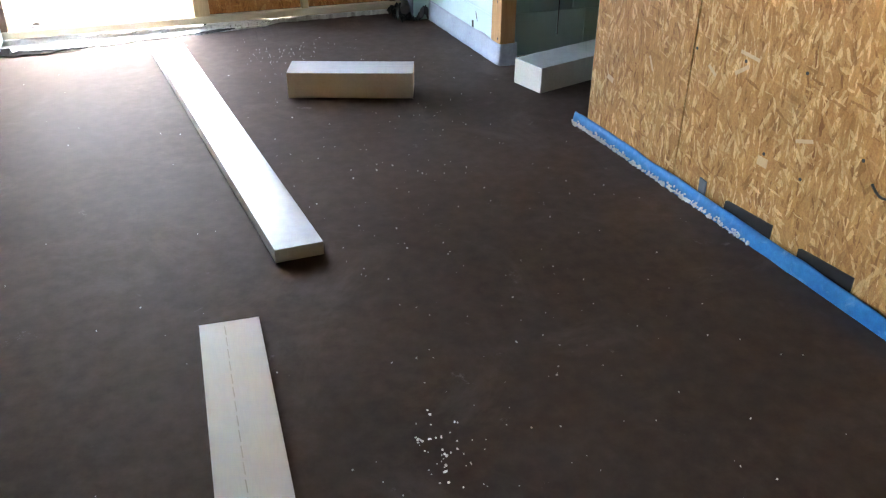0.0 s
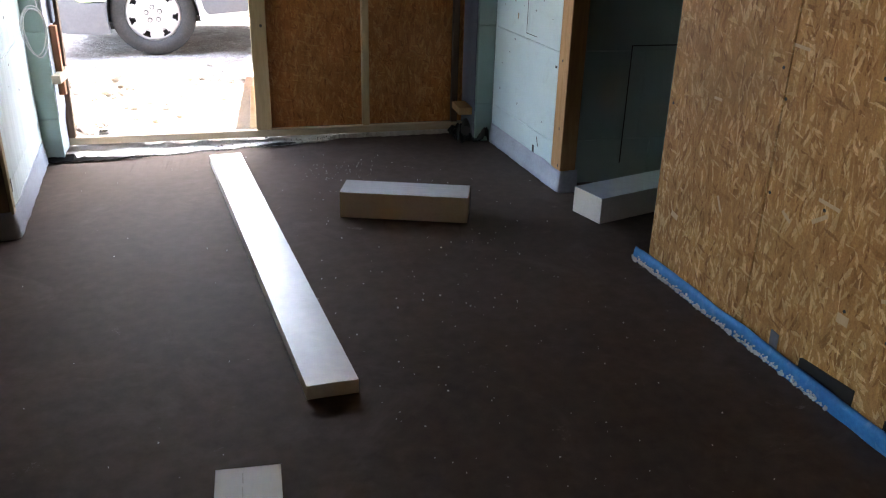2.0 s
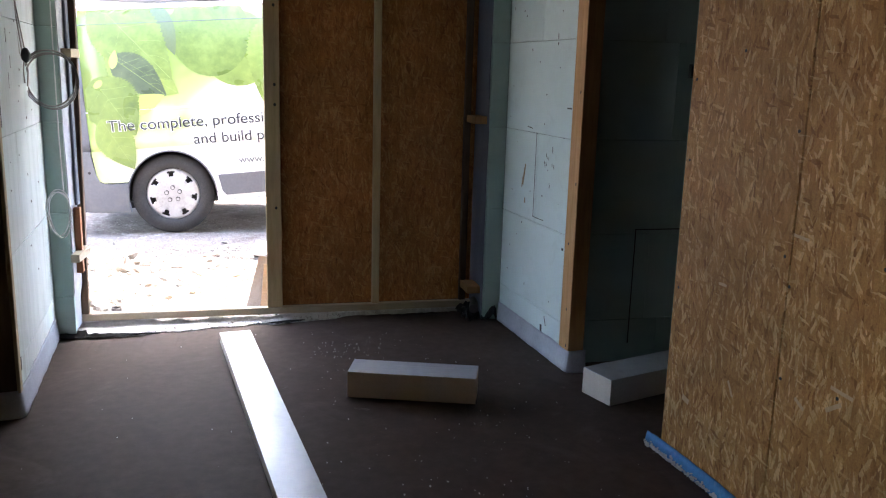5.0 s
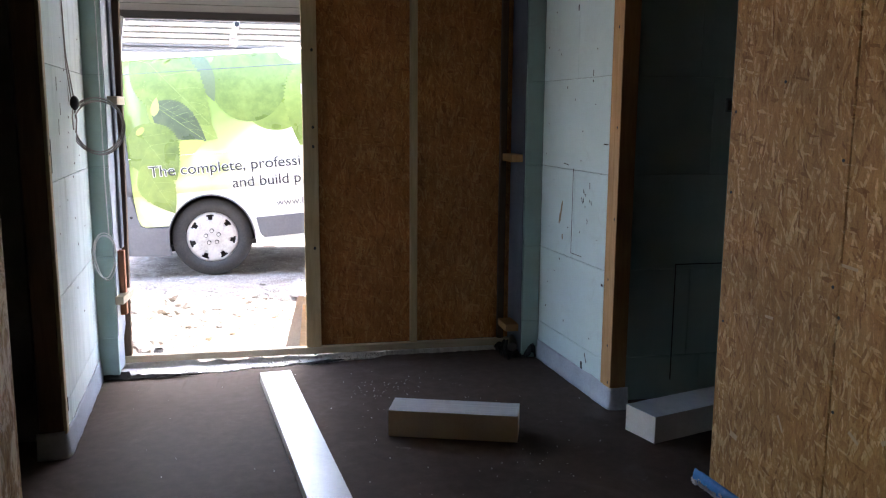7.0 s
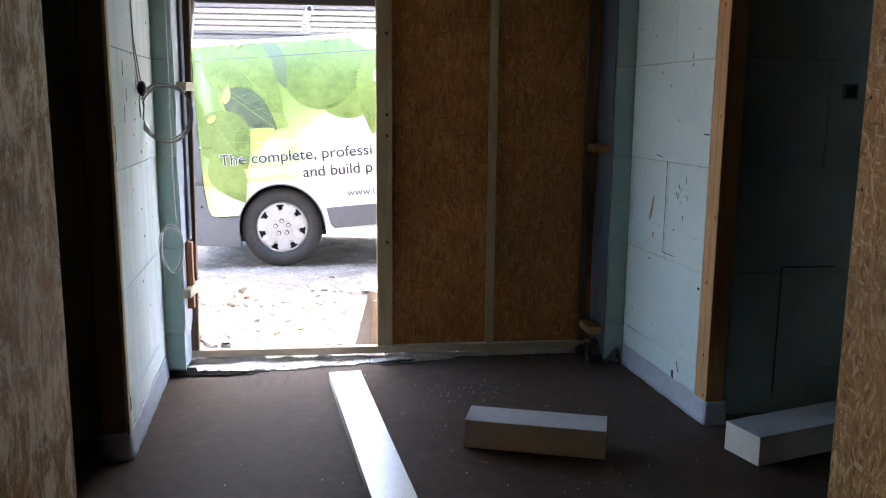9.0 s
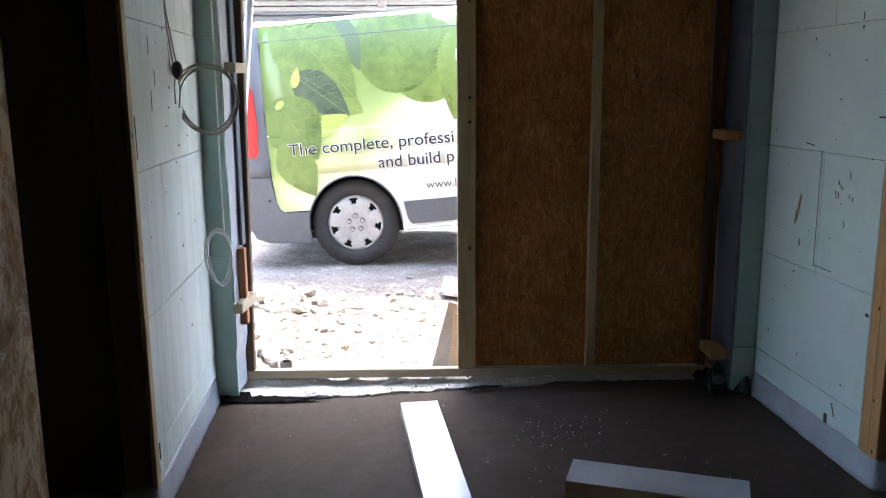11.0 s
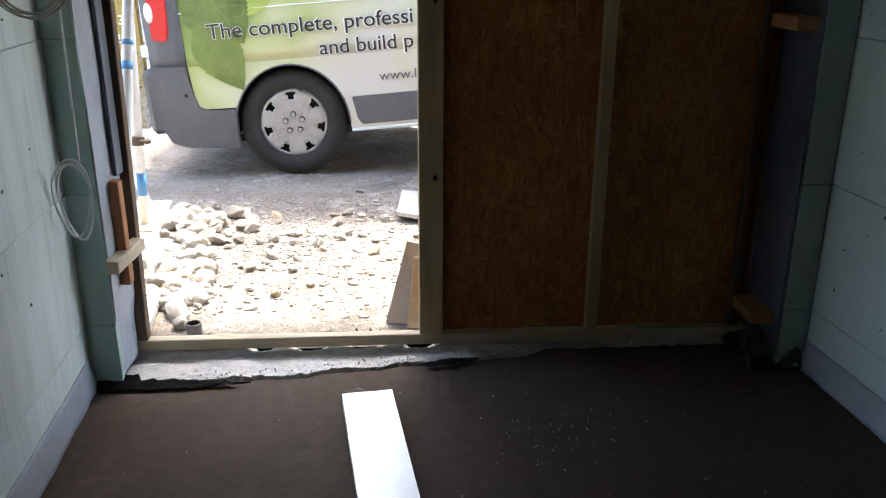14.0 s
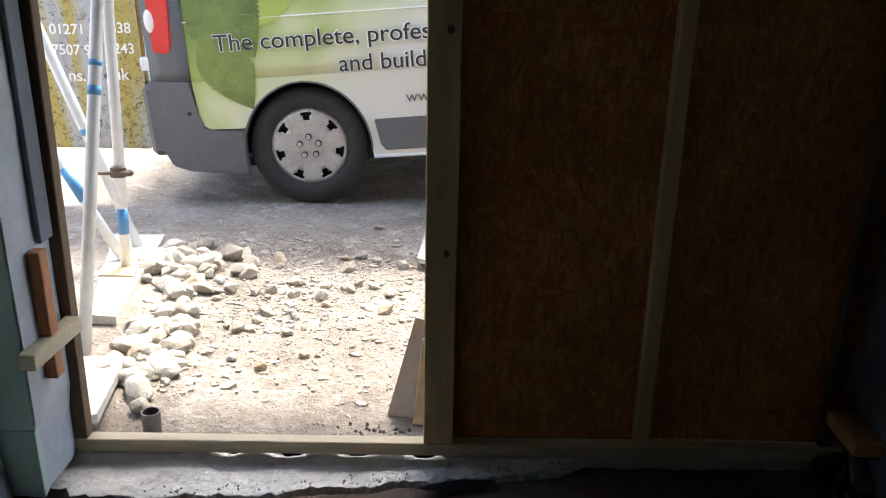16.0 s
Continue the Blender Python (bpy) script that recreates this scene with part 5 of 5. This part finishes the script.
# printed leaves, laid on the side as a thin film
def leaf(x, z, length, width, angle, mat, lift=0.0, jag=0.14, vein=True):
    ca, sa = math.cos(radians(angle)), math.sin(radians(angle))
    def at(u, v, extra=0.0):
        w = width * (math.sin(math.pi * min(1, u ** 0.75)) ** 0.9 if jag > 0.03 else math.sqrt(max(0.0, 1 - (2 * u - 1) ** 2)))
        e = 1 + (jag * ((u * 26) % 1.0) if abs(v) > 0.95 else 0)
        px, pz = (u - 0.5) * length, v * w * 0.5 * e
        X, Z = x + px * ca - pz * sa, z + px * sa + pz * ca
        Z = min(Z, 1.58)
        X = max(X, -0.60)
        return (X, side_y(Z) - 0.0022 - lift - extra, Z)
    b = sheet(steps(0.0, 1.0, 78), steps(-1, 1, 6), at)
    bmesh.ops.remove_doubles(b, verts=b.verts[:], dist=0.0004)
    film = vpart("leaf_print", b, mat, smooth=True)
    if vein:
        vb = bmesh.new()
        def bar(p0, p1, wd):
            q = []
            for s in steps(0, 1, 6):
                u, v = p0[0] + (p1[0] - p0[0]) * s, p0[1] + (p1[1] - p0[1]) * s
                q.append((u, v))
            rows = []
            for u, v in q:
                a, c = Vector(at(u, v, 0.001)), Vector(at(u, v, 0.001))
                a.z += wd
                c.z -= wd
                rows.append((vb.verts.new(a), vb.verts.new(c)))
            for r, s in zip(rows, rows[1:]):
                vb.faces.new((r[0], s[0], s[1], r[1]))
        bar((0.03, 0), (0.97, 0), 0.0022)
        for k in range(4):
            u = 0.18 + 0.17 * k
            bar((u, 0), (u + 0.16, 0.85), 0.0009)
            bar((u, 0), (u + 0.16, -0.85), 0.0009)
        vpart("leaf_vein", vb, M_VEIN)
    return film


def lz(x, z):
    return z - 0.385 - 0.08 * x


def leaf_from(base, tip, wide, mat, lift, jag=0.14, vein=True):
    """A leaf print from stem to tip, both given level and turned with the van."""
    ends = []
    for x, z in (base, tip):
        h = lz(x, z)
        ends.append((x + 0.08 * h, h))
    (x0, z0), (x1, z1) = ends
    leaf((x0 + x1) / 2, (z0 + z1) / 2, math.hypot(x1 - x0, z1 - z0), wide, math.degrees(math.atan2(z1 - z0, x1 - x0)), mat, lift, jag, vein)


leaf_from((0.60, 1.98), (0.57, 1.335), 0.62, M_LEAF_D, 0.0, 0.02, False)
leaf_from((0.37, 2.15), (0.34, 1.41), 0.66, M_LEAF_A, 0.0006, 0.02, False)
leaf_from((0.98, 1.98), (0.80, 1.20), 0.46, M_LEAF_D, 0.0010)
leaf_from((-0.10, 2.0), (0.06, 1.58), 0.17, M_LEAF_E, 0.0012, 0.11, False)
leaf_from((-0.50, 1.60), (0.08, 1.26), 0.40, M_LEAF_D, 0.0014)
leaf_from((-0.60, 2.02), (0.03, 1.37), 0.52, M_LEAF_A, 0.0018)
leaf_from((-0.46, 1.55), (-0.02, 1.24), 0.29, M_LEAF_B, 0.0024)
leaf_from((-0.34, 1.10), (-0.04, 1.245), 0.15, M_LEAF_C, 0.0028, 0.11, False)
leaf_from((-0.455, 1.45), (-0.425, 1.61), 0.065, M_LEAF_C, 0.0030, 0.11, False)
leaf_from((-0.61, 1.36), (-0.28, 0.90), 0.44, M_LEAF_A, 0.0034)
leaf_from((-0.60, 1.29), (-0.54, 1.35), 0.05, M_LEAF_C, 0.0046, 0.0, False)
leaf_from((-0.56, 1.03), (-0.305, 0.61), 0.29, M_LEAF_D, 0.0042)


# lettering
def words(name, text, x, z, size, mat, width=None, y=-0.004, weight=0.0, parent=VAN, depth=0.0006):
    cu = bpy.data.curves.new(name, "FONT")
    cu.body, cu.size, cu.offset, cu.extrude = text, size, weight, depth
    tmp = bpy.data.objects.new(name, cu)
    scene.collection.objects.link(tmp)
    me = bpy.data.meshes.new_from_object(tmp.evaluated_get(bpy.context.evaluated_depsgraph_get()))
    bpy.data.objects.remove(tmp)
    bpy.data.curves.remove(cu)
    wide = max(v.co.x for v in me.vertices) - min(v.co.x for v in me.vertices)
    k = width / wide if width else 1.0
    me.transform(Matrix.Translation((x, y, z)) @ pose(0, 0, 0, 90, 0, 0) @ Matrix.Diagonal((k, 1, 1, 1)))
    # split into letters: loose pieces that stand above one another belong together
    bm = bmesh.new()
    bm.from_mesh(me)
    bpy.data.meshes.remove(me)
    todo, heaps = set(bm.faces), []
    while todo:
        grow, heap = [todo.pop()], []
        while grow:
            f = grow.pop()
            heap.append(f)
            for e in f.edges:
                for o in e.link_faces:
                    if o in todo:
                        todo.discard(o)
                        grow.append(o)
        xs_ = [v.co.x for f in heap for v in f.verts]
        heaps.append([min(xs_), max(xs_), heap])
    heaps.sort(key=lambda h: h[0])
    glyphs = []
    for lo, hi, heap in heaps:
        if glyphs and lo < glyphs[-1][1] - 0.3 * min(hi - lo, glyphs[-1][1] - glyphs[-1][0]):
            glyphs[-1][1] = max(hi, glyphs[-1][1])
            glyphs[-1][2].extend(heap)
        else:
            glyphs.append([lo, hi, heap])
    made = []
    for lo, hi, heap in glyphs:
        g, seen_at = bmesh.new(), {}
        for f in heap:
            for v in f.verts:
                if v not in seen_at:
                    seen_at[v] = g.verts.new(v.co)
            try:
                g.faces.new([seen_at[v] for v in f.verts])
            except ValueError:
                pass
        made.append(part(name, g, mat, parent, local=True))
    bm.free()
    return made


for dy, wt, mt in ((-0.0085, 0.0042, M_INKWHITE), (-0.0105, 0.0006, M_INK)):
    words("letter", "The complete, professi", -0.462, 0.582, 0.132, mt, 1.30, dy, wt)
    words("letter", "and build p", 0.228, 0.430, 0.132, mt, 0.60, dy, wt)
words("letter", "www.l", 0.592, 0.235, 0.088, M_BUMPER, 0.24, -0.008, 0.0)
words("letter", "E", 0.90, lz(0.90, 1.66), 0.13, M_INKWHITE, None, side_y(1.2) - 0.02, 0.0)

# the rear door stands open, swung out to the side
b = prism([(-0.96, 0.0), (-1.60, 0.0), (-1.62, 0.05), (-1.60, 1.5), (-0.98, 1.5), (-0.94, 0.08)], "y", 0.12, 0.16)
bmesh.ops.bevel(b, geom=b.edges[:], offset=0.012, segments=2, affect="EDGES")
moved(b, pose(0, 0, -0.05, 0, 4.6, 0))
door = vpart("rear_door", b, M_BARK, "open rear door printed with birch bark")
vpart("door_back", moved(box(-1.59, -0.97, 0.162, 0.17, 0.05, 1.45), pose(0, 0, -0.05, 0, 4.6, 0)), M_WHITE, parent=door)
# the leaf stands level, so its lettering is laid out level too
for text, x, z, s in (("01271 3", -1.475, 1.0, 0.082), ("538", -1.13, 1.012, 0.082), ("7507 9", -1.475, 0.885, 0.082), ("9243", -1.16, 0.897, 0.082), ("ns.", -1.40, 0.735, 0.095), ("uk", -1.14, 0.745, 0.095)):
    for w in words("letter", text, 0, 0, s, M_INKWHITE, None, 0.0, 0.001, door):
        w.matrix_basis = PLACE[VAN.name].inverted() @ Matrix.Translation((x, 8.06 + 0.117, z))

# ---- building across the yard ----
far = thing("house", (0, 13.0, 0), "white clad building across the yard", "building")
part("wall", box(-9, 9, 13.0, 13.3, -0.3, 2.95), M_CLAD, far)
for k in range(16):
    z = 0.1 + 0.175 * k
    b = prism([(12.985, z), (12.94, z), (12.935, z + 0.01), (12.985, z + 0.165)], "x", -9, 9)
    part("cladding_board", b, M_CLAD, far)
M_FASCIA = surface("weathered_fascia", (0.12, 0.10, 0.078), (0.165, 0.142, 0.112), (0.21, 0.185, 0.15), 0.7, 0, 2, 30)
for k, z in enumerate((2.425, 2.497, 2.57, 2.645)):
    part("fascia_board", box(-9.2, 9.2, 12.60 - 0.03 * k, 12.64 - 0.03 * k, z, z + 0.058, 0.003), M_FASCIA, far, "weathered beige fascia board")
part("soffit", box(-9.2, 9.2, 12.645, 13.0, 2.40, 2.42), M_BUMPER, far)
part("gutter", tube([(-9.2, 12.85, 2.365), (9.2, 12.85, 2.365)], 0.045, 10), M_BUMPER, far, "dark grey gutter")
part("roof", prism([(12.5, 2.80), (15.5, 4.6), (15.5, 4.5), (12.5, 2.72)], "x", -9.3, 9.3), plain("roof_tiles", (0.09, 0.075, 0.07), 0.85), far, "dark roof slope")
deck = thing("scaffold_deck", (0.3, 6.2, 2.2), "scaffold boards decked over the doorway, darkened for their shaded underside", "scaffold deck", "scaffold")
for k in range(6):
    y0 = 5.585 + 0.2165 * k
    part("plank", box(-0.95 + 0.1 * (k % 3), 3.6 + 0.13 * (k % 2), y0, y0 + 0.2155, 2.20 + 0.003 * (k % 2), 2.238, 0.004), M_SHADEDECK, deck)
part("toe_board", box(-0.95, 3.7, 6.89, 6.925, 2.149, 2.27, 0.004), M_SHADEDECK, deck)
for x in (-0.80, 1.6, 3.0):
    part("transom", tube([(x, 5.65, 2.172), (x, 6.87, 2.172)], 0.0242, 12), M_TUBE, deck, smooth=True)
tb = thing("scaffold_tube", (0.30, 7.4, 2.1), "pale scaffold tube end with coupler over the yard", "scaffold tube", "scaffold")
part("shaft", tube([(0.303, 7.30, 2.168), (0.18, 9.3, 2.24)], 0.0242, 14), M_TUBE, tb, smooth=True)
part("end_hole", tube([(0.3032, 7.297, 2.168), (0.3031, 7.299, 2.168)], 0.020, 14), M_DARKHOLE, tb)
part("coupler", box(0.165, 0.235, 8.9, 8.97, 2.12, 2.205, 0.01), M_STEEL, tb)

# saw cut and a small socket box in the side room's foam wall
cut = box(2.597, 2.603, 4.3985, 4.402, 0.10, 0.725)
box(2.603, 2.86, 4.3985, 4.402, 0.719, 0.725, bm=cut)
solo("saw_cut", cut, M_SCUFF, "dark saw cut outlining a panel in foam wall", "marks", kind="structure")
so = thing("socket_box", (2.86, 4.40, 1.51), "small dark socket box set in green foam wall", "socket box")
part("rim", box(2.825, 2.895, 4.386, 4.3992, 1.505, 1.575, 0.003), M_JOINT, so)
part("hole", box(2.835, 2.885, 4.384, 4.3865, 1.515, 1.565), M_SCUFF, so)
